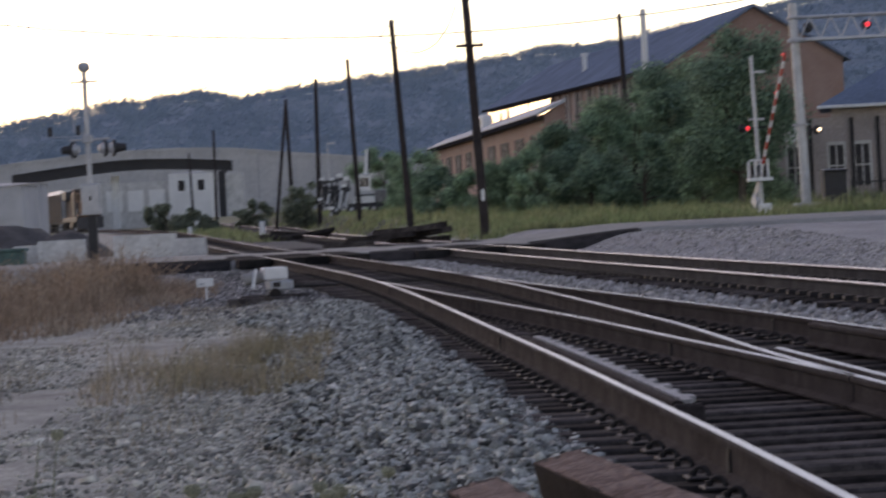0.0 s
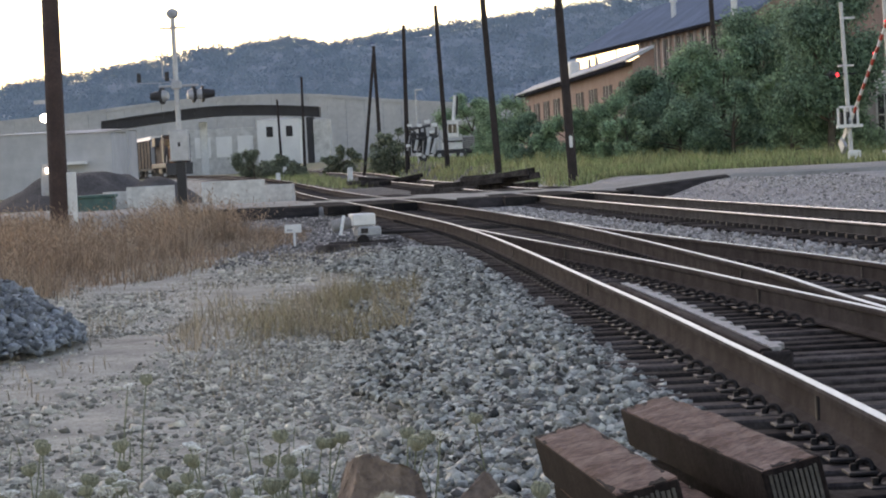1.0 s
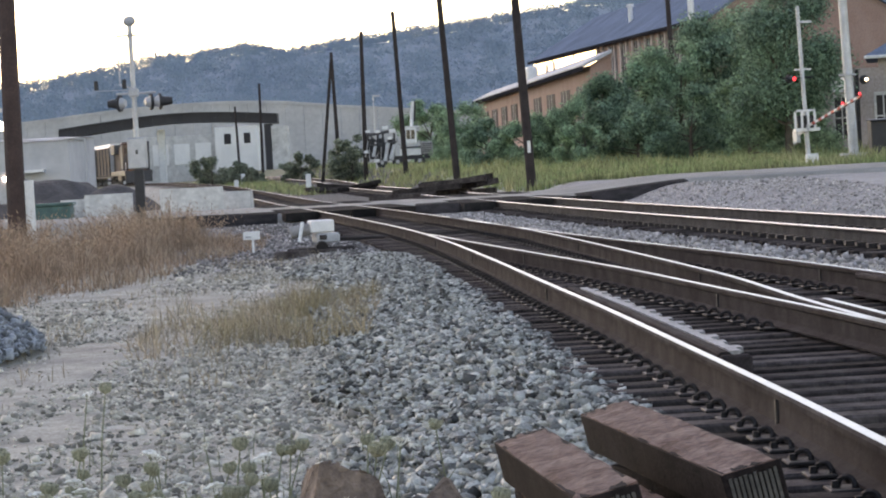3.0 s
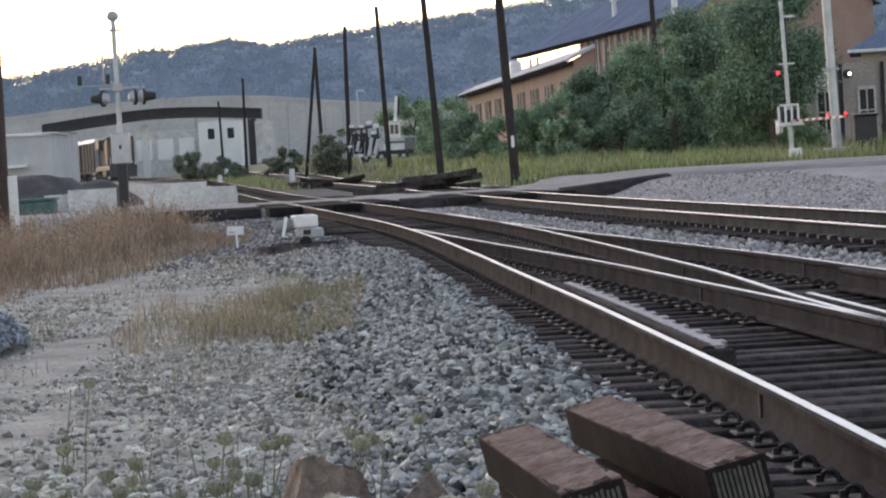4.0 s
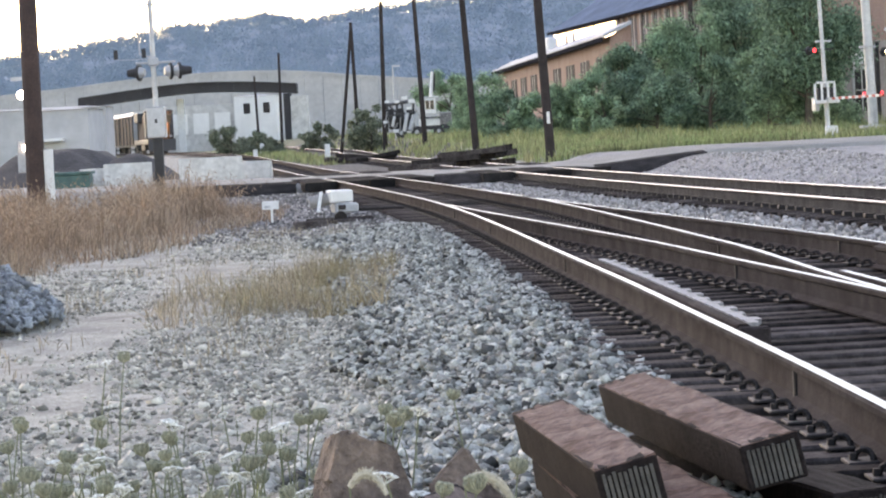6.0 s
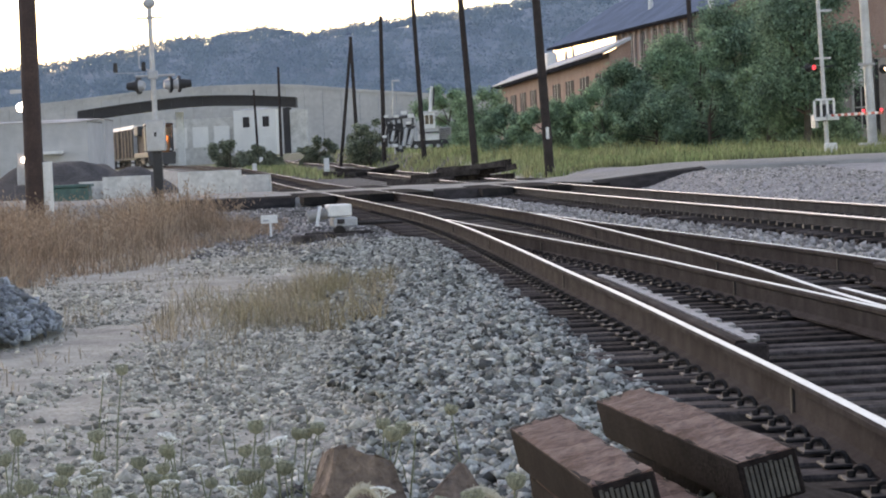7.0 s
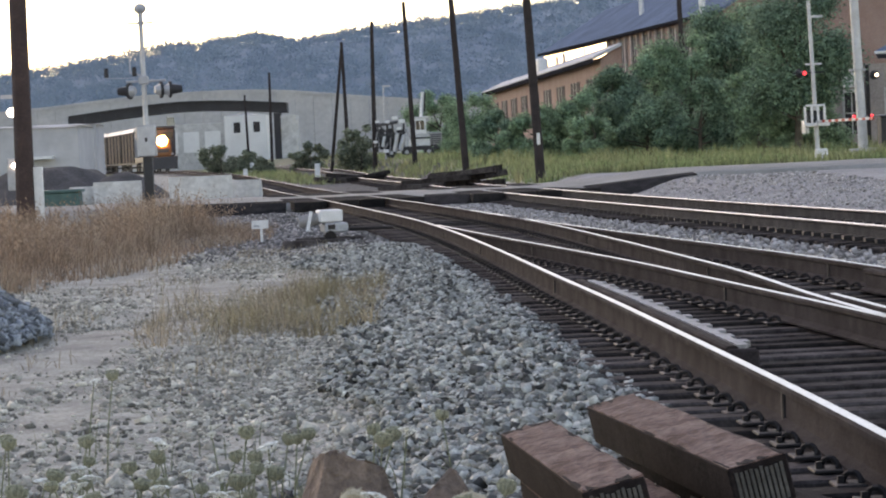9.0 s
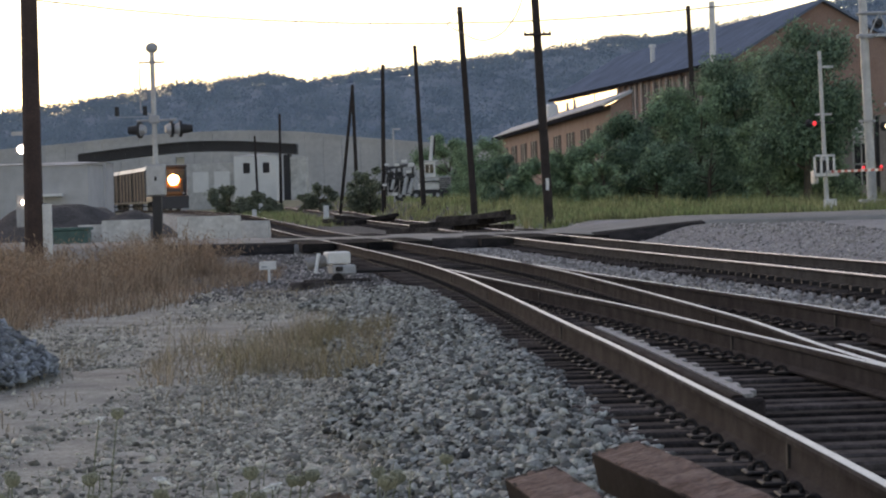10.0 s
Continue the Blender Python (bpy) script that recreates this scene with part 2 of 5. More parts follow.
def ball(bm, c, r, sub=2, squash=(1, 1, 1)):
    bmesh.ops.create_icosphere(bm, subdivisions=sub, radius=1, matrix=Matrix.Translation(c) @ Matrix.Diagonal((r * squash[0], r * squash[1], r * squash[2], 1)))
    return bm


def prism(bm, outline, axis_from, axis_to):
    """A solid from an outline of 3D points, moved along a vector."""
    d = Vector(axis_to) - Vector(axis_from)
    a = [bm.verts.new(Vector(p)) for p in outline]
    b = [bm.verts.new(Vector(p) + d) for p in outline]
    k = len(outline)
    bm.faces.new(a)
    bm.faces.new(b[::-1])
    for i in range(k):
        bm.faces.new((a[i], b[i], b[(i + 1) % k], a[(i + 1) % k]))
    bmesh.ops.recalc_face_normals(bm, faces=bm.faces)
    return bm


def raw(name, verts, faces, material, parent=None, label="", smooth=False):
    me = bpy.data.meshes.new(name)
    me.from_pydata([tuple(v) for v in verts], [], faces)
    me.materials.append(material)
    if smooth:
        me.polygons.foreach_set("use_smooth", [True] * len(me.polygons))
    me.update()
    ob = new(name, me)
    ob.parent = parent
    return tagged(ob, label)


def B():
    return bmesh.new()


def ss(v, a, b):
    t = min(1.0, max(0.0, (v - a) / (b - a)))
    return t * t * (3 - 2 * t)


class Line:
    """A smooth line over the plan: x as a function of y."""

    def __init__(self, *pts):
        self.y = np.array([p[0] for p in pts], float)
        self.x = np.array([p[1] for p in pts], float)
        self.d = np.gradient(self.x, self.y)

    def at(self, y):
        i = int(np.clip(np.searchsorted(self.y, y) - 1, 0, len(self.y) - 2))
        h = self.y[i + 1] - self.y[i]
        t = (y - self.y[i]) / h
        a, b, c, e = 2 * t**3 - 3 * t**2 + 1, t**3 - 2 * t**2 + t, -2 * t**3 + 3 * t**2, t**3 - t**2
        return float(a * self.x[i] + b * h * self.d[i] + c * self.x[i + 1] + e * h * self.d[i + 1])

    def slope(self, y):
        return (self.at(y + 0.1) - self.at(y - 0.1)) / 0.2

    def side(self, y, off):
        s = self.slope(y)
        n = Vector((1, -s)).normalized()
        return self.at(y) + n.x * off, y + n.y * off


# ---- plan ----
TRACK_1 = Line((4, 2.55), (8, 2.44), (12, 2.33), (16, 2.18), (20, 2.02), (24, 1.83), (32, 1.46), (40, 1.03), (48, 0.46), (56, -0.27), (72, -1.80),
               (90, -3.65), (112, -5.70), (150, -9.0), (200, -14.5), (280, -25.5), (370, -43.0), (500, -78.0))
TRACK_B = Line((4, 5.1), (8, 4.5), (12, 3.98), (15, 3.63), (19.2, 3.28), (22.2, 3.02), (26.4, 2.66), (31.32, 2.13), (36.4, 1.57), (43, 0.89), (48, 0.42), (56, -0.27), (60, -0.65))
TRACK_2 = Line((4, 8.6), (20, 7.3), (34, 6.1), (40, 5.55), (48, 4.80), (61.2, 3.65), (76, 2.5), (88, 1.5), (102, 0.50), (128, -1.45), (180, -5.4), (260, -12.5), (370, -26))
GAUGE = 0.7525


def track_z(y):
    return 0.27 * ss(y, 144, 208) + 0.22 * ss(y, 200, 290)


def ground_z(x, y):
    right = ss(x - TRACK_2.at(min(max(y, 4), 360)), 1.9, 6.5 - 2.4 * ss(y, 50, 72))
    z = -0.07 + right * (0.46 * ss(y, 44, 76) + 0.55 * ss(y, 92, 156))
    z += ss(y, 140, 290) * 0.5
    near = min(abs(x - TRACK_1.at(min(max(y, 4), 480))), abs(x - TRACK_2.at(min(max(y, 4), 360))))
    z -= 0.10 * ss(near, 1.9, 3.0) * (1 - ss(y, 56, 72))
    if y < 120 and near > 2.4:
        z += 0.035 * noise.noise((x * 0.5, y * 0.5, 0))
    return z


# ---- ground, road, hill ----
def build_ground():
    xs = np.unique(np.concatenate([np.linspace(-1500, -60, 16), np.linspace(-60, -12, 25), np.linspace(-12, 14, 118), np.linspace(14, 60, 24), np.linspace(60, 1500, 16)]))
    ys = np.unique(np.concatenate([np.linspace(-900, -10, 10), np.linspace(-10, 6, 8), np.linspace(6, 60, 80), np.linspace(60, 160, 180), np.linspace(160, 520, 110), np.linspace(520, 4000, 14)]))
    verts = [(x, y, ground_z(x, y)) for y in ys for x in xs]
    k = len(xs)
    faces = [(j * k + i, j * k + i + 1, (j + 1) * k + i + 1, (j + 1) * k + i) for j in range(len(ys) - 1) for i in range(k - 1)]
    ob = raw("ground", verts, faces, M_GROUND, None, "pale grey gravel and dirt ground beside the railway", True)
    ob.data.materials.append(M_FIELD)
    ob.data.materials.append(M_BALLAST_BED)
    ob.data.materials.append(M_CINDER)
    ob.data.materials.append(M_GREYBED)
    for p in ob.data.polygons:
        x, y, _ = p.center
        t1, t2 = TRACK_1.at(min(max(y, 4), 480)), TRACK_2.at(min(max(y, 4), 360))
        if y > 92 and (x > t2 + 3.5 or x < t1 - 12) or y > 300:
            p.material_index = 1
        elif t1 - 2.0 < x < max(t1, TRACK_B.at(min(max(y, 4), 59))) + 1.6 or abs(x - t2) < 1.6:
            p.material_index = 2
        elif 20 < y < 92 and t2 + 1.6 < x < 30:
            p.material_index = 4
        elif 47 + 1.5 * noise.noise((x, y * 0.3, 6)) < y < 74 and t1 - 7 < x < t1:
            p.material_index = 3
    return tagged(ob, "", "ground", "", "structure")


build_ground()


def build_road():
    """The street that crosses the rails, its surface level with their heads."""
    xs = np.linspace(-16, 34, 60)
    verts, faces = [], []
    for x in xs:
        up = ss(x, 3.0, 8.0)
        near, far = 73.2 + 0.5 * ss(x, -2, 6) - 0.04 * x, 88.4 + 3.2 * ss(x, -2, 8)
        for k in range(5):
            y = near + (far - near) * k / 4
            z = 0.17 + 0.30 * up + 0.012 * noise.noise((x * 0.4, y * 0.5, 3)) + 0.05 * (1 - abs(k - 2) / 2)
            verts.append((x, y, z))
        verts.append((x, near - 0.45, -0.25))
        verts.append((x, far + 0.5, -0.25))
    for i in range(len(xs) - 1):
        a, b = i * 7, (i + 1) * 7
        order = [5, 0, 1, 2, 3, 4, 6]
        faces += [(a + order[k], b + order[k], b + order[k + 1], a + order[k + 1]) for k in range(6)]
    tagged(raw("road", verts, faces, M_ROAD, None, "worn pale asphalt street crossing the tracks", True), "", "road", "", "structure")


build_road()


def build_shaded_edge():
    """Near edge of the street down to the ballast: dark asphalt, blackened for the shade on its slope."""
    for x0, x1 in ((-7.4, -3.7), (-0.12, 1.32), (4.1, 7.0)):
        bm = B()
        n = 14
        rows = []
        for i in range(n + 1):
            x = x0 + (x1 - x0) * i / n
            y = 73.2 + 0.5 * ss(x, -2, 6) - 0.04 * x
            up = 0.30 * ss(x, 3.0, 8.0)
            w = 0.5 + 0.5 * ss(min(i, n - i), 0, 4)
            rows.append([bm.verts.new((x, y + dy, z)) for dy, z in ((1.2, 0.17 + up + 0.05), (0.0, 0.15 + up + 0.05 * w), (-0.7 * w, 0.02 + up * 0.7), (-1.5 * w, -0.30), (1.2, -0.30))])
        for i in range(n):
            for j in range(5):
                bm.faces.new((rows[i][j], rows[i][(j + 1) % 5], rows[i + 1][(j + 1) % 5], rows[i + 1][j]))
        bm.faces.new(rows[0])
        bm.faces.new(rows[-1][::-1])
        bmesh.ops.recalc_face_normals(bm, faces=bm.faces)
        tagged(part("road_verge", bm, M_PANEL, None, "near edge of the asphalt street, blackened for its shade"), "", "road", "", "structure")


build_shaded_edge()

SKYLINE = Line((-1200, 18), (-700, 26), (-420, 32), (-300, 37), (-197, 46.3), (-168, 50.3), (-145, 52.8), (-119, 58.0), (-96, 60.0), (-76, 63.0), (-58, 59.8), (-36, 63.0), (-18, 63.6), (-1, 65.0), (25, 67.2), (45, 68.7), (68, 71.7), (85, 75.6), (111, 77.3), (140, 83.0), (163, 85.5), (190, 90), (300, 112), (600, 130), (1200, 120))


def hill_z(x, y):
    t = ss(y, 600, 1440)
    return -2 + (SKYLINE.at(x) - 1) * t + 4 * noise.noise((x * 0.012, y * 0.006, 5)) * t


def build_hill():
    xs = np.linspace(-1190, 1190, 150)
    ys = np.concatenate([np.linspace(580, 1440, 24), np.linspace(1520, 2600, 8)])
    verts = [(x, y, hill_z(x, y) if y <= 1440 else hill_z(x, 1440) - (y - 1440) * 0.02) for y in ys for x in xs]
    k = len(xs)
    faces = [(j * k + i, j * k + i + 1, (j + 1) * k + i + 1, (j + 1) * k + i) for j in range(len(ys) - 1) for i in range(k - 1)]
    tagged(raw("hill", verts, faces, M_HILL, None, "long wooded hillside, tinted blue for haze", True), "", "hill", "", "structure")
    rng = np.random.default_rng(7)
    # crowns of loose leafy sprays, smaller and denser along the ridge
    spots = []
    while len(spots) < 7400:
        y = rng.uniform(660, 1425)
        x = rng.uniform(-1, 1) * (0.19 * y + 40)
        spots.append((x, y, rng.uniform(2.6, 4.6), 40))
    for x in np.arange(-310, 312, 1.7):
        big = 0.75 + 1.0 * max(0.0, noise.noise((x * 0.06, 3, 8)) + 0.25)
        spots.append((x + rng.uniform(-1, 1), rng.uniform(1425, 1446), rng.uniform(1.5, 3.1) * big, 190))
    quads = []
    for x, y, r, k in spots:
        d = rng.normal(size=(k, 3))
        d /= np.linalg.norm(d, axis=1)[:, None]
        d[:, 2] = np.abs(d[:, 2]) * 1.15 - 0.15
        p = np.array([x, y, hill_z(x, min(y, 1440)) + 0.55 * r]) + d * r * rng.uniform(0.35, 1.02, (k, 1))
        u = rng.normal(size=(k, 3))
        u /= np.linalg.norm(u, axis=1)[:, None]
        w = np.cross(u, rng.normal(size=(k, 3)))
        w /= np.linalg.norm(w, axis=1)[:, None]
        e = rng.uniform(0.28, 0.58, (k, 1)) * (0.45 + 0.11 * r)
        quads.append(np.stack([p - u * e, p - w * e, p + u * e, p + w * e], 1).reshape(-1, 3))
    v = np.concatenate(quads)
    tagged(raw("hillside_trees", v, np.arange(len(v)).reshape(-1, 4).tolist(), M_FOREST, None, "dense trees covering the far hillside, tinted blue for haze"), "", "trees", "", "stuff")


build_hill()


# ---- railway ----
RAIL = [(-0.068, 0), (0.068, 0), (0.068, 0.012), (0.013, 0.034), (0.011, 0.135), (0.034, 0.148), (0.036, 0.172), (0.024, 0.184), (-0.024, 0.184), (-0.036, 0.172), (-0.034, 0.148), (-0.011, 0.135), (-0.013, 0.034), (-0.068, 0.012)]


def rail(name, line, off, y0, y1, parent, head=M_HEAD, step=0.8, label="", web=None):
    ys, y = [], y0
    while y < y1:
        ys.append(y)
        y += step * (1 + max(0, y - 20) / 25)
    ys.append(y1)
    verts, faces = [], []
    k = len(RAIL)
    for y in ys:
        s = line.slope(y)
        n = Vector((1, -s)).normalized()
        cx, cy = line.side(y, off)
        for a, b in RAIL:
            verts.append((cx + n.x * a, cy + n.y * a, 0.016 + b + track_z(y)))
    for i in range(len(ys) - 1):
        faces += [(i * k + j, i * k + (j + 1) % k, (i + 1) * k + (j + 1) % k, (i + 1) * k + j) for j in range(k)]
    faces += [tuple(range(k))[::-1], tuple(range((len(ys) - 1) * k, len(ys) * k))]
    ob = raw(name, verts, faces, web or M_RUST, parent, label)
    ob.data.materials.append(head)
    for i, p in enumerate(ob.data.polygons[:-2]):
        if i % k == 7 or head is M_HEAD_DULL and i % k in (6, 8):
            p.material_index = 1
    return ob


def tie_mesh(length):
    bm = box(B(), -length / 2, -0.115, -0.17, length / 2, 0.115, 0.0, 0.012)
    return bm


TIE_MESHES = {}


def tie(parent, x, y, turn, length, z):
    key = round(length * 4) / 4
    if key not in TIE_MESHES:
        TIE_MESHES[key] = part("tie", tie_mesh(key), M_TIE, parent)
        ob = TIE_MESHES[key]
    else:
        ob = share("tie", TIE_MESHES[key], parent, Matrix())
    ob.matrix_basis = pose(x, y, z + random.uniform(-0.012, 0.006), random.uniform(-0.6, 0.6), random.uniform(-0.3, 0.3), turn + random.uniform(-1.0, 1.0))


turnout = thing("railway_turnout", "rusty railway turnout with polished rail heads on dark timber ties", "railway track", kind="structure")
rail("stock_rail", TRACK_1, -GAUGE, 4.4, 60, turnout, label="outer rail with a bright polished head")
WING = Line((14, 2.88), (16, 2.775), (17.3, 2.715), (18.5, 2.672), (20, 2.635), (21.4, 2.618), (23, 2.598), (24.5, 2.557), (26, 2.488))
rail("closure_rail", TRACK_1, GAUGE, 24.5, 55, turnout)
rail("wing_rail", WING, 0.0, 14.0, 24.5, turnout, step=0.4, label="bent wing rail with a bright polished head")
rail("frog_point", TRACK_1, GAUGE - 0.012, 14.0, 19.6, turnout, step=0.4, label="polished point of the frog")
rail("closure_rail", TRACK_B, -GAUGE, 16.4, 43.2, turnout)
rail("stock_rail", TRACK_B, GAUGE, 4.4, 60, turnout)
main_track = thing("railway_track", "main railway track curving away to the bridge", "railway track", kind="structure")
rail("rail", TRACK_1, -GAUGE, 60, 480, main_track)
rail("rail", TRACK_1, GAUGE, 60, 480, main_track)
second_track = thing("railway_track", "second railway track beside the turnout", "railway track", kind="structure")
rail("rail", TRACK_2, -GAUGE, 6, 360, second_track, M_HEAD_DULL, web=M_RUST_PALE)
rail("rail", TRACK_2, GAUGE, 6, 360, second_track, M_HEAD_DULL, web=M_RUST_PALE)

# Frog, guard rail and switch rods of the turnout
bm = B()
for y in np.arange(14.2, 20.4, 0.4):
    a, b = TRACK_B.at(y) - GAUGE, WING.at(y)
    if abs(a - b) > 0.09:
        box(bm, min(a, b) + 0.036, y - 0.199, 0.016, max(a, b) - 0.036, y + 0.199, 0.135)
part("frog_casting", bm, M_RUST, turnout, "worn cast steel frog filling")
for line, y0, y1, off in ((TRACK_1, 15.05, 23.5, -GAUGE + 0.115), (TRACK_B, 13.0, 23.0, GAUGE - 0.15)):
    rail("guard_rail", line, off, y0, y1, turnout, M_RUST, label="short rusty guard rail")
bm = B()
for i in range(33):
    y = 15.25 + i * 0.245
    cx, cy = TRACK_1.side(y, -GAUGE + 0.195)
    box(bm, cx - 0.040, cy - 0.124, 0.165, cx + 0.020, cy + 0.124, 0.200)
    if i % 2:
        box(bm, cx + 0.021, cy - 0.10, 0.167, cx + 0.062 + 0.012 * (i % 3), cy + 0.10, 0.197)
part("guard_plate", bm, M_GALV_OLD, turnout, "pale serrated plate along the guard rail")
for y in (15.02, 23.55):
    cx, cy = TRACK_1.side(y, -GAUGE + 0.15)
    part("end_block", box(B(), cx - 0.07, cy - 0.06, 0.0, cx + 0.10, cy + 0.06, 0.185, 0.012), M_RUST, turnout, "dark rusty end block of the guard rail")
bm = B()
for y in (50.4, 51.5, 52.6):
    cx, cy = TRACK_1.side(y, 0)
    box(bm, cx - 1.9, cy - 0.03, -0.02, cx + 1.0, cy + 0.03, 0.02)
part("switch_rod", bm, M_CLIP, turnout)
# welded joints on the near rails
for line, off, ys in ((TRACK_1, -GAUGE, (12.6, 24.3, 34.0, 41.0)), (TRACK_1, GAUGE, (25.5, 36.0)), (TRACK_B, -GAUGE, (22.0, 33.0)), (TRACK_B, GAUGE, (25.0, 36.5))):
    for y in ys:
        cx, cy = line.side(y, off)
        t = math.degrees(math.atan(-line.slope(y)))
        ob = part("rail_joint", box(B(), -0.026, -0.022, 0.03, 0.026, 0.022, 0.165, 0.006), M_CLIP, turnout)
        ob.matrix_basis = pose(cx, cy, 0, 0, 0, t)

# Ties
y = 6.0
while y < 59.5:
    a, b = TRACK_1.at(y), TRACK_B.at(y)
    s = math.degrees(math.atan((TRACK_1.slope(y) + TRACK_B.slope(y)) / 2))
    left, right = a - 1.32, max(a, b) + 1.32
    tie(turnout, (left + right) / 2, y, -s, right - left, 0.0)
    y += 0.49
y = 60.0
while y < 210:
    tie(main_track, TRACK_1.at(y), y, -math.degrees(math.atan(TRACK_1.slope(y))), 2.6, track_z(y))
    y += 0.55
y = 18.0
while y < 165:
    tie(second_track, TRACK_2.at(y), y, -math.degrees(math.atan(TRACK_2.slope(y))), 2.6, track_z(y))
    y += 0.55


# Clips and plates that hold the rails
def clip_mesh():
    """A tie plate with a curled spring clip on either side of the rail."""
    bm = box(B(), -0.18, -0.09, 0.0, 0.18, 0.09, 0.014, 0.004)
    for sx in (-1, 1):
        curl = [Vector((sx * (0.108 - 0.030 * math.cos(a)), -0.03 + 0.016 * a, 0.024 + 0.029 * math.sin(a))) for a in np.linspace(-0.4, 3.6, 8)]
        for a, b in zip(curl, curl[1:]):
            rod(bm, a, b, 0.012, seg=5)
        box(bm, sx * 0.15 - 0.012, -0.012, 0.014, sx * 0.15 + 0.012, 0.012, 0.040)
    return bm


first = None
for line, off, y0, y1 in ((TRACK_1, -GAUGE, 6.0, 59), (TRACK_1, GAUGE, 16.78, 52), (TRACK_B, -GAUGE, 19.72, 42), (TRACK_B, GAUGE, 17.76, 59)):
    y = y0
    while y < y1:
        cx, cy = line.side(y, off)
        m = pose(cx, y, 0.0, 0, 0, -math.degrees(math.atan(line.slope(y))))
        if first is None:
            first = part("rail_clip", clip_mesh(), M_CLIP, turnout)
            first.matrix_basis = m
        else:
            share("rail_clip", first, turnout, m)
        y += 0.49

bm = B()
for off in (-GAUGE, GAUGE):
    for y in np.arange(18, 120, 0.55):
        cx, cy = TRACK_2.side(y, off)
        box(bm, cx - 0.15, cy - 0.09, 0.0, cx + 0.15, cy + 0.09, 0.05)
tagged(part("rail_fastening", bm, M_CLIP, second_track), "", "", "", "stuff")


# Crossing panels between and beside the rails, level with their heads
def crossing(line, y0, y1):
    th = thing("crossing_panels", "black rubber crossing panels between the rails", "crossing panel", kind="structure")
    for a, b in ((-1.65, -0.82), (-0.64, -0.02), (0.02, 0.64), (0.82, 1.65)):
        y = y0
        while y < y1 - 0.1:
            cx, cy = line.at(y + 0.9), y + 0.9
            t = -math.degrees(math.atan(line.slope(y + 0.9)))
            ob = part("crossing_panel", box(B(), a, -0.89, -0.02, b, 0.89, 0.205, 0.012), M_PANEL, th)
            ob.matrix_basis = pose(cx, cy, track_z(y), 0, 0, t)
            y += 1.8


crossing(TRACK_1, 71.5, 88.6)
crossing(TRACK_2, 72.4, 90.2)


# ---- stones ----
def stones(name, spots, material, label, category="ballast", flat=0.75, plain=True):
    """Broken stones: spots are x, y, z, size."""
    rng = np.random.default_rng(len(spots))
    # a jittered cube with cut corners
    c = np.array([(sx, sy, sz) for sx in (-1, 1) for sy in (-1, 1) for sz in (-1, 1)], float) * 0.62
    c = np.concatenate([c, np.array([(1, 0, 0), (-1, 0, 0), (0, 1, 0), (0, -1, 0), (0, 0, 1), (0, 0, -1)]) * 0.8])
    # 24 triangles: each face of the cube is a low pyramid
    quads = {8: (4, 6, 7, 5), 9: (0, 1, 3, 2), 10: (2, 3, 7, 6), 11: (0, 4, 5, 1), 12: (1, 5, 7, 3), 13: (0, 2, 6, 4)}
    tri = np.array([(q[i], q[(i + 1) % 4], apex) for apex, q in quads.items() for i in range(4)])
    if plain:
        c = c[:8] * 1.2
        tri = np.array([t for q in quads.values() for t in ((q[0], q[1], q[2]), (q[0], q[2], q[3]))])
    n, k = len(spots), len(c)
    p = np.repeat(c[None], n, 0) * (1 + rng.uniform(-0.42, 0.42, (n, k, 1)))
    p *= rng.uniform(0.38, 1.4, (n, 1, 3))
    q = rng.normal(size=(n, 4))
    q /= np.linalg.norm(q, axis=1)[:, None]
    w, x, y, z = q.T
    R = np.stack([1 - 2 * (y * y + z * z), 2 * (x * y - z * w), 2 * (x * z + y * w), 2 * (x * y + z * w), 1 - 2 * (x * x + z * z), 2 * (y * z - x * w), 2 * (x * z - y * w), 2 * (y * z + x * w), 1 - 2 * (x * x + y * y)], -1).reshape(n, 3, 3)
    p = np.einsum("nij,nkj->nki", R, p)
    s = np.array(spots, float)
    p = p * s[:, None, 3:4] * np.array([1, 1, flat]) + s[:, None, :3]
    f = (tri[None] + k * np.arange(n)[:, None, None]).reshape(-1, 3)
    me = bpy.data.meshes.new(name)
    me.vertices.add(n * k)
    me.vertices.foreach_set("co", p.reshape(-1))
    me.loops.add(len(f) * 3)
    me.loops.foreach_set("vertex_index", f.reshape(-1))
    me.polygons.add(len(f))
    me.polygons.foreach_set("loop_start", np.arange(len(f)) * 3)
    me.materials.append(material)
    me.update()
    me.validate()
    return tagged(new(name, me), label, category, "", "stuff")


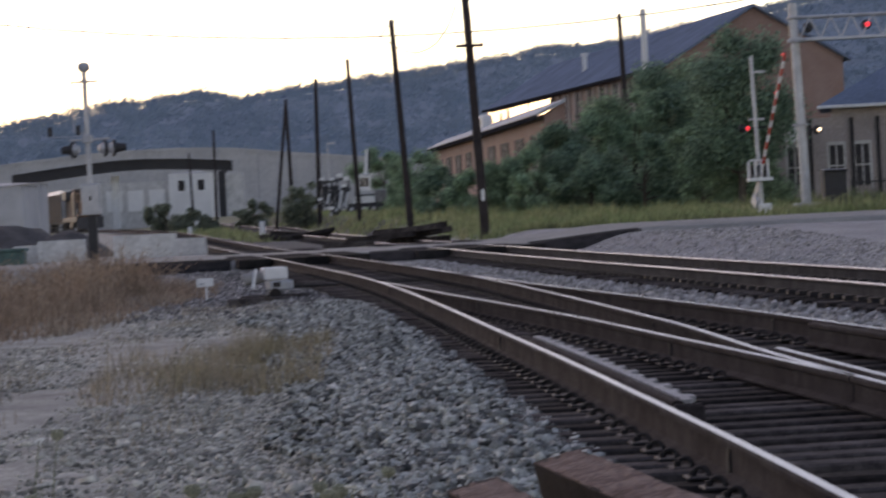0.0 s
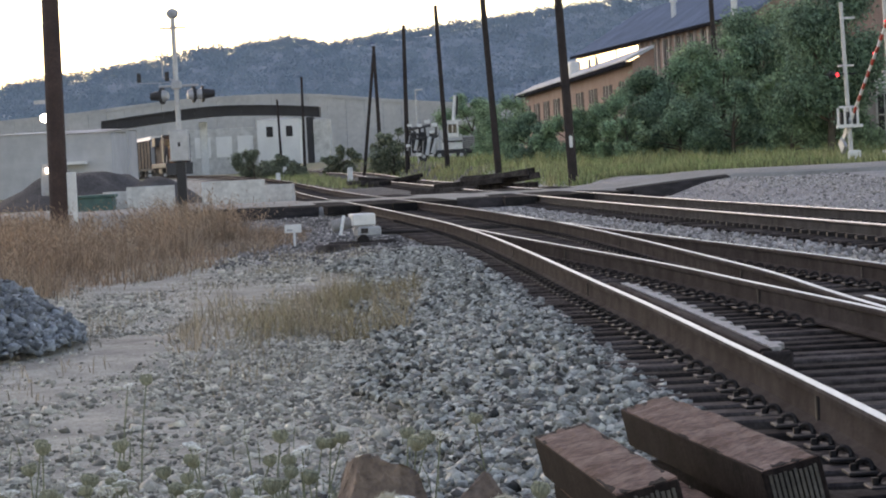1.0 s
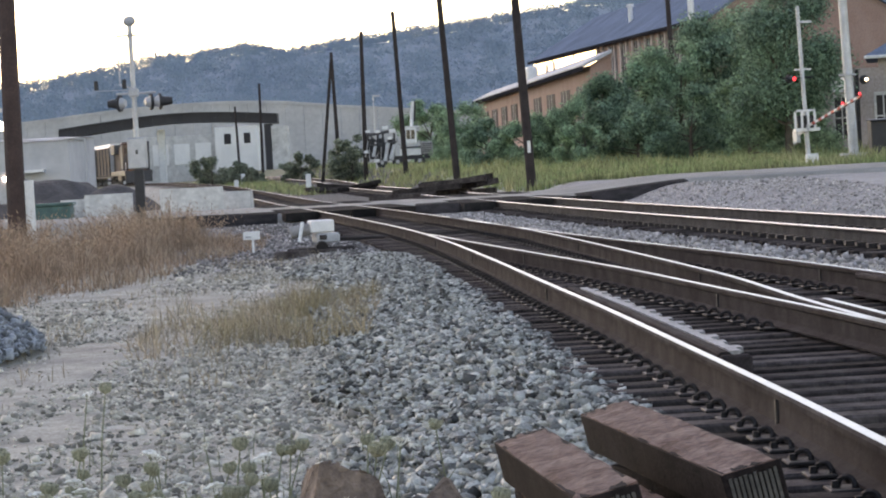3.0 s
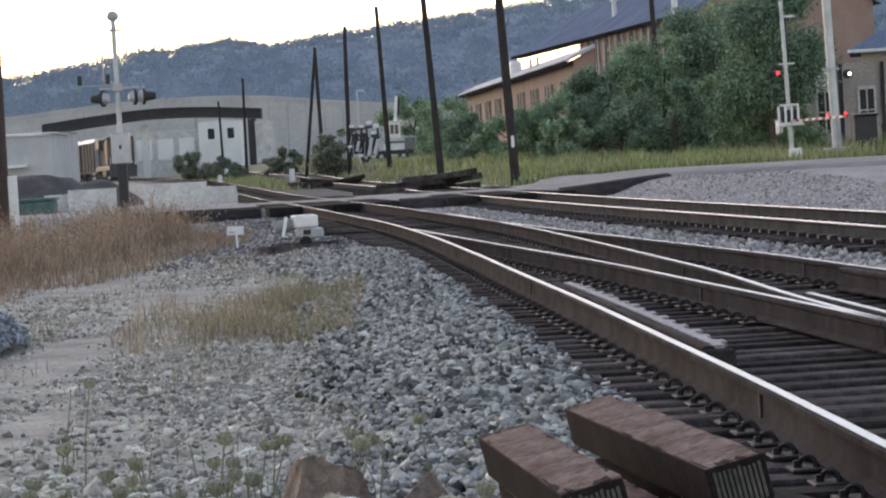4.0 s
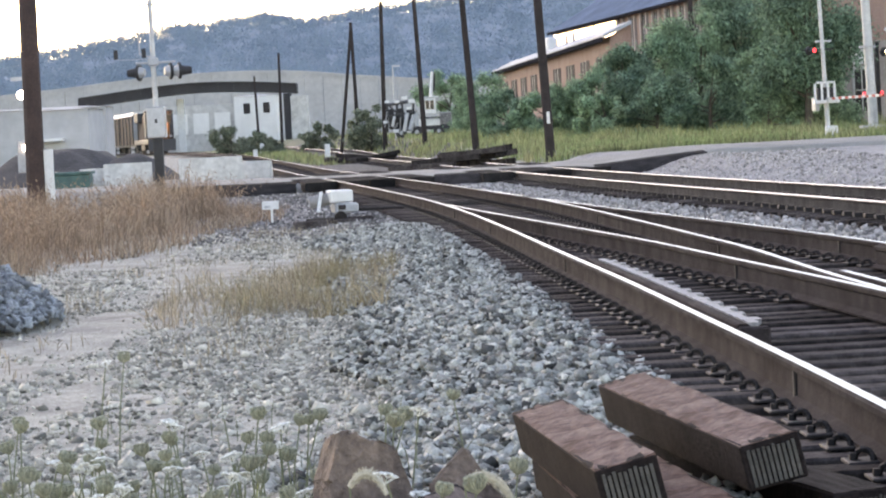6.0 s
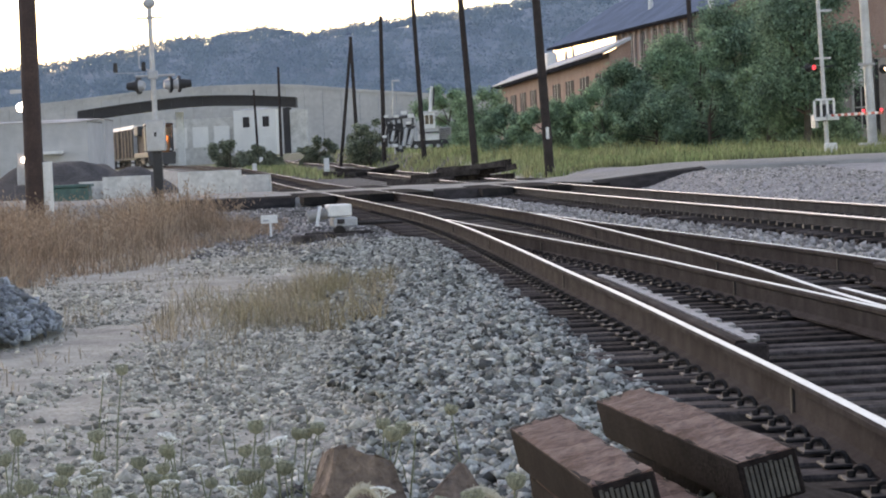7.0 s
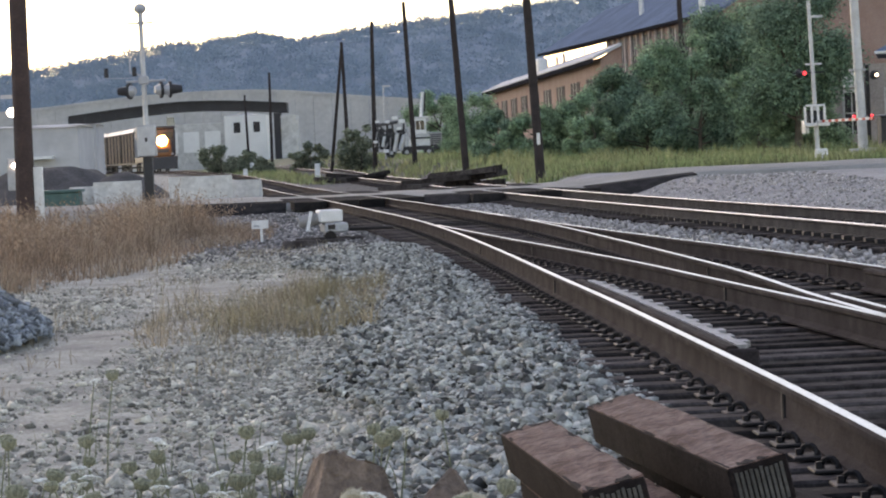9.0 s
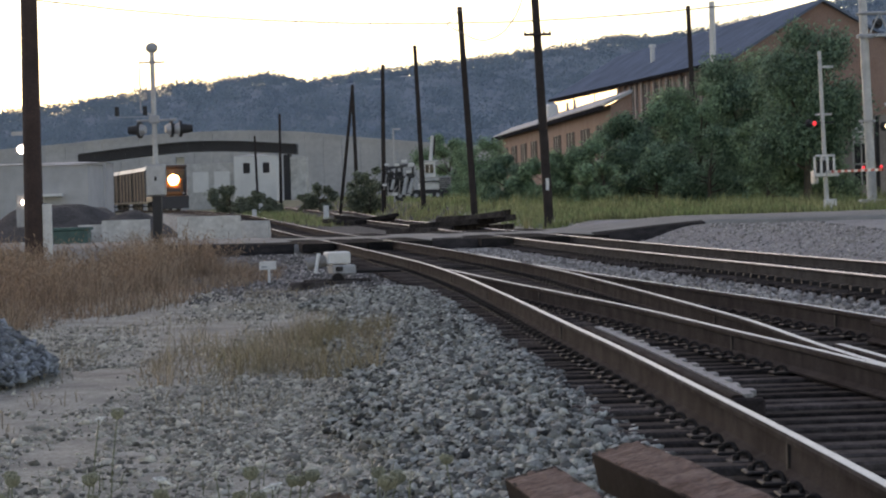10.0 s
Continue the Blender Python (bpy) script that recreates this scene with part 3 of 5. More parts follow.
def scatter():
    rng = np.random.default_rng(3)
    shoulder, bed, far, fine, loose = [], [], [], [], []
    # the shoulder between the gravel and the near rail
    for _ in range(66000):
        y = 8.0 + 33.0 * rng.random() ** 1.5
        edge = TRACK_1.at(y) - 1.12 + 0.10 * noise.noise((y * 0.9, 4, 0))
        width = 1.15 + 0.45 * noise.noise((y * 0.3, 0, 0))
        d = rng.random() ** 0.9 * width * 1.4
        if d > width and rng.random() < 0.55:
            continue
        x = edge - d
        shoulder.append((x, y, ground_z(x, y) + 0.015 + 0.055 * ss(d, 0.0, 0.35) * ss(width - d, 0, 0.6) * rng.random() + rng.uniform(-0.02, 0.05), rng.choice([0.013, 0.019, 0.026, 0.036], p=[0.28, 0.36, 0.27, 0.09])))
    # between the ties of the turnout
    for _ in range(14000):
        y = 8.0 + 46 * rng.random() ** 1.3
        a, b = TRACK_1.at(y), max(TRACK_B.at(y), TRACK_1.at(y))
        x = rng.uniform(a - 1.35, b + 1.5)
        if ((y - 6.0) / 0.49 + 0.27) % 1 < 0.54 and rng.random() < 0.97:
            continue
        bed.append((x, y, -0.10 + rng.uniform(-0.02, 0.03), rng.uniform(0.022, 0.045)))
    # between and beyond the tracks
    for _ in range(26000):
        y = rng.uniform(24, 73)
        x = rng.uniform(TRACK_B.at(y) + 1.45 if y < 59 else TRACK_1.at(y) + 1.45, TRACK_2.at(y) + 7)
        if abs(x - TRACK_2.at(y)) < 1.2 and rng.random() < 0.75:
            continue
        if x > TRACK_2.at(y) + 1.5:
            fine.append((x, y, ground_z(x, y) + 0.01, rng.choice([0.012, 0.02, 0.03, 0.045], p=[0.45, 0.35, 0.17, 0.03])))
        else:
            far.append((x, y, ground_z(x, y) + 0.02, rng.uniform(0.015, 0.038)))
    for _ in range(4200):
        y = rng.uniform(41, 72)
        x = TRACK_1.at(y) - 1.3 - 3.4 * rng.random() ** 1.6
        (fine if rng.random() < 0.35 else bed).append((x, y, ground_z(x, y) + 0.01, rng.uniform(0.012, 0.035)))
    # loose stones on the gravel
    for _ in range(92000):
        y = 7.4 + 38 * rng.random() ** 1.7
        x = rng.uniform(-0.21 * y, TRACK_1.at(y) - 1.9)
        bare = noise.noise((x * 0.6, y * 0.16, 2)) + 0.5 * noise.noise((x * 2.0, y * 0.6, 5))
        if bare < rng.uniform(-0.75, 0.42) - 0.24 * (x + 1.4):
            continue
        loose.append((x, y, ground_z(x, y) + 0.006, rng.choice([0.007, 0.011, 0.017, 0.026, 0.042], p=[0.28, 0.36, 0.25, 0.095, 0.015])))
    stones("ballast_shoulder", shoulder, M_BALLAST, "loose grey crushed stone along the track", plain=True)
    stones("ballast_bed", bed, M_BALLAST_DARK, "dark crushed stone between the ties")
    stones("ballast_between_tracks", far, M_GREYGRAVEL, "pale crushed stone between the tracks")
    stones("grey_gravel", fine, M_GREYGRAVEL, "fine grey gravel rising towards the street", "gravel")
    stones("loose_gravel", loose, M_PEBBLE, "scattered pale pebbles on trodden dirt", "gravel")
    # heap of blue grey gravel at the edge of the lot
    heap = []
    for _ in range(7000):
        a, r = rng.uniform(0, 6.283), rng.random() ** 0.6
        x, y = -4.30 + 0.98 * r * math.cos(a), 24.1 + 2.2 * r * math.sin(a)
        heap.append((x, y, -0.1 + 0.60 * (1 - r) ** 0.85 * (1 + 0.3 * noise.noise((x * 2, y * 2, 4))) + rng.uniform(-0.03, 0.05), rng.uniform(0.018, 0.05)))
    stones("gravel_heap", heap, M_BLUEGRAVEL, "low heap of blue-grey crushed gravel", "gravel heap")


scatter()


# ---- grass and weeds ----
def blades(name, spots, material, label, width=0.006, lean=0.35, category="grass"):
    """Bent blades: spots are x, y, z, height."""
    rng = np.random.default_rng(len(spots) + 1)
    verts, faces = [], []
    for x, y, z, h in spots:
        a, b = rng.uniform(0, 6.283), rng.normal(0, lean)
        dx, dy = math.cos(a) * b * h, math.sin(a) * b * h
        c = rng.uniform(0, 3.14)
        wx, wy = math.cos(c) * width, math.sin(c) * width
        k = len(verts)
        for t, w in ((0, 1.0), (0.55, 0.8), (1.0, 0.15)):
            px, py, pz = x + dx * t * t, y + dy * t * t, z + h * t * (1 - 0.15 * abs(b) * t)
            verts += [(px - wx * w, py - wy * w, pz), (px + wx * w, py + wy * w, pz)]
        faces += [(k, k + 1, k + 3, k + 2), (k + 2, k + 3, k + 5, k + 4)]
        if h > 0.45 and rng.random() < 0.35:
            for q in range(3):
                k = len(verts)
                e = Vector((x + dx * (0.8 + 0.08 * q), y + dy * (0.8 + 0.08 * q), z + h * (0.80 + 0.07 * q)))
                d = Vector((rng.normal(0, 0.03), rng.normal(0, 0.03), 0.03))
                verts += [tuple(e), tuple(e + d), tuple(e + d * 1.6 + Vector((0.012, 0, 0.01))), tuple(e + Vector((0.014, 0.004, 0.0)))]
                faces.append((k, k + 1, k + 2, k + 3))
    return tagged(raw(name, verts, faces, material, None, label), "", category, "", "stuff")


def meadow():
    rng = np.random.default_rng(11)
    dry, straw, olive, green, fringe = [], [], [], [], []
    for _ in range(46000):
        y = rng.uniform(33, 60)
        x = rng.uniform(-11.5, -3.0)
        n = noise.noise((x * 0.9, y * 0.22, 1)) + 0.6 * noise.noise((x * 2.6, y * 0.7, 3))
        edge = -4.95 + 0.115 * (y - 34) - 0.07 * max(0, y - 44) + 0.6 * n
        if x > edge + rng.exponential(0.12) or rng.random() < 0.75 * ss(x, edge - 2.2, edge + 0.2) * (0.8 - n):
            continue
        h = (0.24 + 0.44 * ss(edge - x, 0, 2.4)) * (0.8 + 0.9 * n) * rng.uniform(0.15, 1.25) * (1.0 - 0.25 * ss(x, -5.2, -3.4))
        dry.append((x, y, ground_z(x, y), max(0.05, h)))
    for _ in range(9000):
        y = rng.uniform(22.5, 31.5)
        x = rng.uniform(-2.6, -0.45)
        n = noise.noise((x * 1.6, y * 0.5, 7)) + 0.5 * noise.noise((x * 5, y * 1.5, 8))
        if n < rng.uniform(-0.15, 0.55):
            continue
        straw.append((x, y, ground_z(x, y), rng.uniform(0.04, 0.20) * (1.0 + n)))
    for _ in range(3600):
        y = rng.uniform(18, 48)
        x = rng.uniform(-3.8, TRACK_1.at(y) - 2.3)
        if noise.noise((x, y * 0.5, 9)) < 0.1:
            continue
        straw.append((x, y, ground_z(x, y), rng.uniform(0.04, 0.16)))
    for _ in range(42000):
        y = 93 + 80 * rng.random() ** 1.5
        x = rng.uniform(TRACK_2.at(y) + 2.6, 26)
        green.append((x, y, ground_z(x, y), rng.uniform(0.08, 0.42) * (1 + 1.3 * noise.noise((x * 0.5, y * 0.15, 4)))))
    for _ in range(8000):
        y = rng.uniform(144, 270)
        x = TRACK_1.at(y) + rng.uniform(2.2, TRACK_2.at(y) - TRACK_1.at(y) + 6)
        if abs(x - TRACK_2.at(y)) < 1.8:
            continue
        fringe.append((x, y, ground_z(x, y), rng.uniform(0.15, 0.42)))
    blades("dry_grass", dry, M_DRY, "tall brown dry grass beside the lot", 0.007, 1.0)
    blades("straw_tufts", straw, M_STRAW, "sparse straw-coloured tufts growing in gravel", 0.004, 0.9)
    for _ in range(5500):
        y = rng.uniform(23.0, 30.0)
        x = rng.uniform(-2.2, -0.5)
        n = noise.noise((x * 1.3, y * 0.5, 17)) + 0.5 * noise.noise((x * 4, y * 1.5, 18))
        if n + 0.35 * (x + 1.3) < rng.uniform(-0.1, 0.5):
            continue
        olive.append((x, y, ground_z(x, y), rng.uniform(0.05, 0.24) * (1.0 + 0.8 * n)))
    blades("olive_tufts", olive, M_OLIVE, "olive-brown weedy tufts growing in gravel", 0.004, 0.8)
    blades("green_grass", green, M_GREEN, "uncut green meadow grass below the shrubs", 0.022, 0.35)
    blades("trackside_grass", fringe, M_GREEN, "rough grass between the far tracks", 0.03, 0.35)


meadow()


# ---- trees and shrubs ----
def crown(clumps, leaves, size, seed):
    """Leaves gathered in clumps: x, y, z, radius."""
    rng = np.random.default_rng(seed)
    vol = np.array([c[3] ** 2 for c in clumps])
    pick = rng.choice(len(clumps), leaves, p=vol / vol.sum())
    c = np.array(clumps)[pick]
    d = rng.normal(size=(leaves, 3))
    d /= np.linalg.norm(d, axis=1)[:, None]
    r = c[:, 3:4] * rng.random((leaves, 1)) ** 0.42 * (1 + 0.25 * rng.normal(size=(leaves, 1)))
    p = c[:, :3] + d * r * np.array([1, 1, 0.85])
    n = d + rng.normal(size=(leaves, 3)) * 0.7 + np.array([0, 0, 0.4])
    n /= np.linalg.norm(n, axis=1)[:, None]
    u = np.cross(n, rng.normal(size=(leaves, 3)))
    u /= np.linalg.norm(u, axis=1)[:, None]
    v = np.cross(n, u)
    s = size * rng.uniform(0.6, 1.4, (leaves, 1))
    q = np.stack([p - u * s, p - v * s * 0.5 + n * s * 0.15, p + u * s, p + v * s * 0.5 + n * s * 0.15], 1)
    q[..., 2] = np.maximum(q[..., 2], 0.02)
    return q.reshape(-1, 3), (np.arange(leaves * 4).reshape(-1, 4)).tolist()


def tree(name, label, x, y, height, spread, seed, leaves=9000, leaf=0.13, material=None, category="tree", group="", low=0.12):
    rng = random.Random(seed)
    z = ground_z(x, y)
    th = thing(name, label, category, pose(x, y, z), group)
    bm = B()
    rod(bm, (0, 0, -0.2), (0.05 * height * 0.3, 0, height * 0.45), 0.022 * height + 0.03, 0.012 * height + 0.02, 8)
    clumps = []
    k = 9 + int(spread * 4)
    for i in range(k):
        a = rng.uniform(0, 6.283)
        t = low + (1 - low) * (i + rng.random()) / k
        w = spread * math.sqrt(max(0.05, 1 - ((t - 0.42) / 0.62) ** 2)) * rng.uniform(0.35, 0.95)
        c = Vector((math.cos(a) * w, math.sin(a) * w, height * t * 0.93))
        rad = (0.16 * height + 0.16 * spread) * rng.uniform(0.55, 1.1) * (1.05 - 0.45 * t)
        clumps.append((*c, rad))
        if i % 2 == 0:
            rod(bm, (0.05, 0, height * min(t * 0.55, 0.42)), c, 0.010 * height + 0.01, 0.01, 5)
    part("trunk", bm, M_BARK, th)
    v, f = crown(clumps, leaves, leaf, seed)
    raw("crown", v, f, material or M_LEAF, th)
    return th


random.seed(5)
for i, (x, y, h, w) in enumerate([(1.0, 205, 4.6, 2.3), (2.7, 170, 3.7, 2.2), (3.4, 138, 2.4, 1.7), (5.3, 136, 2.4, 1.7), (7.4, 136, 3.2, 1.7), (9.0, 138, 4.2, 2.0), (11.0, 140, 5.0, 2.3), (13.3, 142, 6.0, 2.6),
                                  (15.6, 144, 7.1, 2.9), (17.6, 144, 7.7, 3.0), (16.0, 121.5, 7.9, 2.3), (12.2, 126, 3.3, 2.0), (14.6, 124, 3.6, 2.0), (16.6, 123, 3.4, 1.8), (10.0, 128, 2.7, 1.8), (7.6, 128, 2.0, 1.6)]):
    tall = h > 4
    tree("tree" if tall else "shrub", "broad leafy green tree beside the old mill" if tall else "dense green shrub at the edge of the grass", x, y, h, w, 40 + i, 26000 if tall else 14000, 0.085 if tall else 0.075,
         M_LEAF2 if i % 3 == 2 or i == 10 else M_LEAF, "tree" if tall else "shrub", "trees by the mill" if tall else "shrubs by the mill", 0.3 if i == 10 else 0.1)
for i, (x, y, h, w) in enumerate([(-17.2, 236, 2.4, 1.9), (-15.0, 244, 2.0, 1.4), (-9.7, 236, 2.3, 1.3), (-10.9, 240, 1.6, 1.2), (-13.3, 232, 1.3, 1.2), (-4.6, 197, 3.4, 1.6), (-18.9, 252, 1.5, 1.3)]):
    tree("shrub", "dark round shrub beside the far tracks", x, y, h, w, 80 + i, 7000, 0.10, M_LEAF3, "shrub", "shrubs by the far tracks", 0.1)


# ---- poles and wires ----
def utility_pole(x, y, top_x, top_z, r, label, tag=False, brace=None, material=None, arm=0.0):
    z = ground_z(x, y)
    th = thing("utility_pole", label, "utility pole", pose(x, y, z), "trackside poles")
    top = Vector((top_x - x, 0, top_z - z))
    part("pole", rod(B(), (0, 0, -0.5), top, r, r * 0.72, 12), material or M_POLE, th)
    if tag:
        p = top * ((1.62 - z) / (top_z - z))
        part("pole_tag", box(B(), p.x - 0.05, -r - 0.03, p.z - 0.20, p.x + 0.06, -r + 0.02, p.z + 0.20, 0.01), M_WHITE, th, "white reflective marker")
    if brace:
        part("brace", rod(B(), (brace - x, 0.3, -0.4), top * 0.97, r * 0.85, r * 0.7, 10), material or M_POLE, th)
    if arm:
        p = top * ((arm - z) / (top_z - z))
        part("crossarm", box(B(), p.x - 0.47, -r - 0.08, p.z - 0.05, p.x + 0.47, -r + 0.02, p.z + 0.05, 0.01), M_POLE, th)
        for s in (-0.42, -0.22, 0.22, 0.42):
            part("insulator", rod(B(), (p.x + s, -r - 0.03, p.z + 0.05), (p.x + s, -r - 0.03, p.z + 0.17), 0.035, 0.02, 8), M_GREY, th)
    return th


PLAIN = "dark tarred timber pole standing in the grass"
utility_pole(3.86, 96, 3.50, 9.6, 0.17, "thick dark timber pole with a white tag", True, arm=6.70)
utility_pole(1.73, 124, 1.29, 9.6, 0.16, PLAIN)
utility_pole(-0.65, 160, -0.93, 9.9, 0.15, PLAIN)
utility_pole(-3.5, 190, -3.3, 10.3, 0.165, PLAIN)
utility_pole(-5.5, 200, -5.66, 9.4, 0.15, "dark timber pole propped by a leaning brace", brace=-6.85)
utility_pole(-16.42, 300, -16.29, 10.6, 0.17, PLAIN)
utility_pole(-18.82, 300, -19.0, 8.3, 0.15, PLAIN)
utility_pole(20.38, 220, 20.05, 15.6, 0.24, "tall dark timber pole in front of the mill")
utility_pole(-7.98, 56, -7.90, 9.5, 0.20, "thick brown timber pole rising from dry grass", material=M_POLE_RED)
utility_pole(-9.3, 66, -9.22, 10.5, 0.12, "slim brown timber pole rising from dry grass", material=M_POLE_RED)
utility_pole(-10.3, 62, -10.35, 10.0, 0.12, "slim brown timber pole rising from dry grass", material=M_POLE_RED)


def wire(points, r, label):
    cu = bpy.data.curves.new("overhead_wire", "CURVE")
    cu.dimensions, cu.bevel_depth = "3D", r * 1.6
    sp = cu.splines.new("POLY")
    sp.points.add(len(points) - 1)
    for p, q in zip(sp.points, points):
        p.co = (*q, 1)
    cu.materials.append(M_BLACK)
    tagged(new("overhead_wire", cu), label, "wire", "overhead wires")


def span(a, b, sag, r=0.012):
    a, b = Vector(a), Vector(b)
    wire([a.lerp(b, t) - Vector((0, 0, sag * 4 * t * (1 - t))) for t in np.linspace(0, 1, 20)], r, "thin black overhead wire against the evening sky")


span((-22, 90, 9.9), (24, 90, 9.5), 2.9)
span((-24, 84, 11.0), (24, 84, 10.6), 3.0)
span((3.52, 96, 9.3), (22, 160, 14.5), 0.9)
wire([(3.5, 96, 9.4), (3.15, 96, 7.95), (2.9, 96, 7.35), (2.5, 96, 6.85), (2.2, 96, 6.66), (1.8, 97, 6.60), (1.45, 98, 6.75), (0.6, 104, 7.6), (1.3, 124, 9.5)], 0.012, "slack black wire hanging between two poles")

# white lamp on a slim post, with its meter box
lamp = thing("lamp_post", "slim grey post with a bright white lamp and a meter box", "lamp post", pose(-8.62, 60, ground_z(-8.62, 60)))
part("post", rod(B(), (0, 0, -0.1), (0, 0, 4.0), 0.07, 0.06, 10), M_GALV, lamp)
part("lamp_head", ball(B(), (-0.12, -0.06, 2.70), 0.10, 2), M_LAMP_W, lamp, "glowing white lamp")
part("meter_box", box(B(), -0.26, -0.16, 1.05, 0.10, 0.10, 1.75, 0.02), M_GREY, lamp)
part("bulb", ball(B(), (-0.10, -0.18, 1.58), 0.055, 2), M_LAMP_W, lamp)
part("crossarm", box(B(), -0.34, -0.03, 3.0, 0.05, 0.03, 3.08), M_GALV, lamp)
mark = thing("white_marker_post", "square white post beside the timber pole", "post", pose(-7.70, 56, ground_z(-7.70, 56)))
part("post", box(B(), -0.09, -0.06, -0.1, 0.09, 0.06, 1.55, 0.01), M_WHITE, mark)


# ---- crossing signals ----
def light_head(parent, x, z, face, lit=False, disc=0.15):
    """A round black signal disc with its hood, facing along -y or +y, or turned aside."""
    d = Vector(face).normalized()
    c = Vector((x, 0, z)) + d * 0.05
    bm = B()
    rod(bm, c - d * 0.03, c + d * 0.03, disc, disc * 0.95, 20)
    h = part("signal_head", bm, M_BLACK, parent)
    bm = B()
    rod(bm, c + d * 0.03, c + d * 0.28, disc * 0.62, disc * 0.42, 14)
    part("hood", bm, M_BLACK, h)
    bm = B()
    rod(bm, c - d * 0.15, c - d * 0.03, disc * 0.45, disc * 0.72, 12)
    part("housing", bm, M_GALV, h, "bright metal lamp housing")
    if lit:
        part("lens", rod(B(), c + d * 0.285, c + d * 0.30, disc * 0.5, seg=14), M_REDLAMP, h, "lit red lens")
    return h


SX, SY = -6.55, 66.6
sig = thing("crossing_signal_mast", "grey railway crossing signal mast with black lamp pairs", "crossing signal", pose(SX, SY, ground_z(SX, SY), 0, -0.3, 0))
part("mast", rod(B(), (0, 0, -0.2), (0, 0, 4.98), 0.068, 0.055, 12), M_GALV, sig)
part("bell", ball(B(), (0, 0, 5.08), 0.15, 2, (1, 1, 0.85)), M_GREY, sig, "round grey bell on top")
bm = B()
box(bm, -0.32, -0.02, 4.72, 0.30, 0.02, 4.76)
box(bm, -0.06, -0.06, 4.70, 0.06, 0.06, 4.80, 0.01)
part("top_bracket", bm, M_GREY, sig)
bm = B()
rod(bm, (-0.42, 0, 3.38), (0.52, 0, 3.38), 0.03, seg=8)
box(bm, -0.12, -0.12, 3.30, 0.12, 0.12, 3.50, 0.03)
part("crossarm", bm, M_GREY, sig)
light_head(sig, -0.30, 3.16, (-0.97, 0.25, 0.0), disc=0.20)
light_head(sig, 0.35, 3.16, (0.97, 0.25, 0.0), disc=0.20)
light_head(sig, 0.56, 3.16, (0.98, 0.2, 0.0), disc=0.20)
rel = part("relay_box", box(B(), -0.22, -0.20, 1.60, 0.22, 0.14, 2.34, 0.03), M_GALV, sig, "pale grey relay box")
part("hinge", box(B(), -0.03, -0.215, 1.95, 0.03, -0.20, 2.05), M_BLACK, rel)
part("base", box(B(), -0.11, -0.11, -0.2, 0.11, 0.11, 1.60, 0.02), M_BLACK, sig)
for dx, dz in ((-0.87, 3.50), (-0.21, 3.50)):
    bm = B()
    rod(bm, (dx, 0, dz), (dx, 0, dz + 0.22), 0.055, 0.05, 10)
    p = part("rear_lamp", bm, M_BLACK, sig)
bm = B()
rod(bm, (-0.87, 0, 3.48), (-0.06, 0, 3.46), 0.009, seg=6)
part("rear_arm", bm, M_GREY, sig)
bm = B()
rod(bm, (-0.35, 0.4, 3.6), (-0.35, 0.4, 4.75), 0.02, 0.012, 6)
rod(bm, (-0.35, 0.4, 3.6), (0, 0, 3.5), 0.02, seg=6)
part("antenna", bm, M_GREY, sig)

GX, GY = 13.85, 100.0
GZ = ground_z(GX, GY)
gate = thing("crossing_gate", "grey crossing gate mast with a striped lowering arm", "crossing gate", pose(GX, GY, GZ))
part("mast", rod(B(), (0, 0, -0.1), (-0.14, 0, 5.65), 0.085, 0.065, 12), M_GALV, gate)
part("mast_base", box(B(), -0.1, -0.2, -0.1, 0.32, 0.2, 0.42, 0.03), M_WHITE, gate)
part("bracket", box(B(), -0.14, -0.03, 5.05, 0.34, 0.03, 5.13), M_GALV, gate)
part("bracket", box(B(), -0.34, -0.03, 3.38, 0.24, 0.03, 3.45), M_GALV, gate)
part("crossarm", rod(B(), (-0.8, -0.02, 3.12), (0.3, -0.02, 3.12), 0.025, seg=8), M_BLACK, gate)
light_head(gate, -0.58, 3.10, (0.5, -0.85, 0), True, 0.16)
bm = B()
box(bm, -0.46, -0.25, 1.22, 0.42, 0.25, 1.34, 0.01)
box(bm, -0.40, -0.25, 1.92, 0.28, -0.19, 1.99, 0.01)
for q in (-0.44, -0.2, 0.02, 0.25):
    box(bm, q - 0.04, -0.25, 1.34, q + 0.04, -0.20, 1.92)
part("mechanism_frame", bm, M_WHITE, gate)
part("mechanism", box(B(), -0.36, -0.16, 1.30, 0.22, 0.16, 1.78, 0.02), M_BLACK, gate)
ARM_TURN = -76.0
arm = thing("gate_arm", "", "", pose(0, 0, 1.38, 0, -55, ARM_TURN))
arm.parent = gate
for k in range(16):
    bm = box(B(), 0.25 + k * 0.3, -0.04, -0.045, 0.25 + (k + 1) * 0.3, 0.04, 0.045, 0.005)
    part("stripe", bm, M_RED if k % 2 else M_WHITE, arm)
for q in (3.4, 4.95):
    part("arm_lamp", ball(B(), (q, 0, 0.10), 0.055, 2), M_REDLAMP, arm, "small red arm lamp")
bm = B()
box(bm, -1.0, -0.10, -0.18, 0.25, -0.04, 0.04, 0.01)
box(bm, -1.15, -0.14, -0.42, -0.75, 0.0, 0.06, 0.02)
part("counterweight", bm, M_GALV, arm)

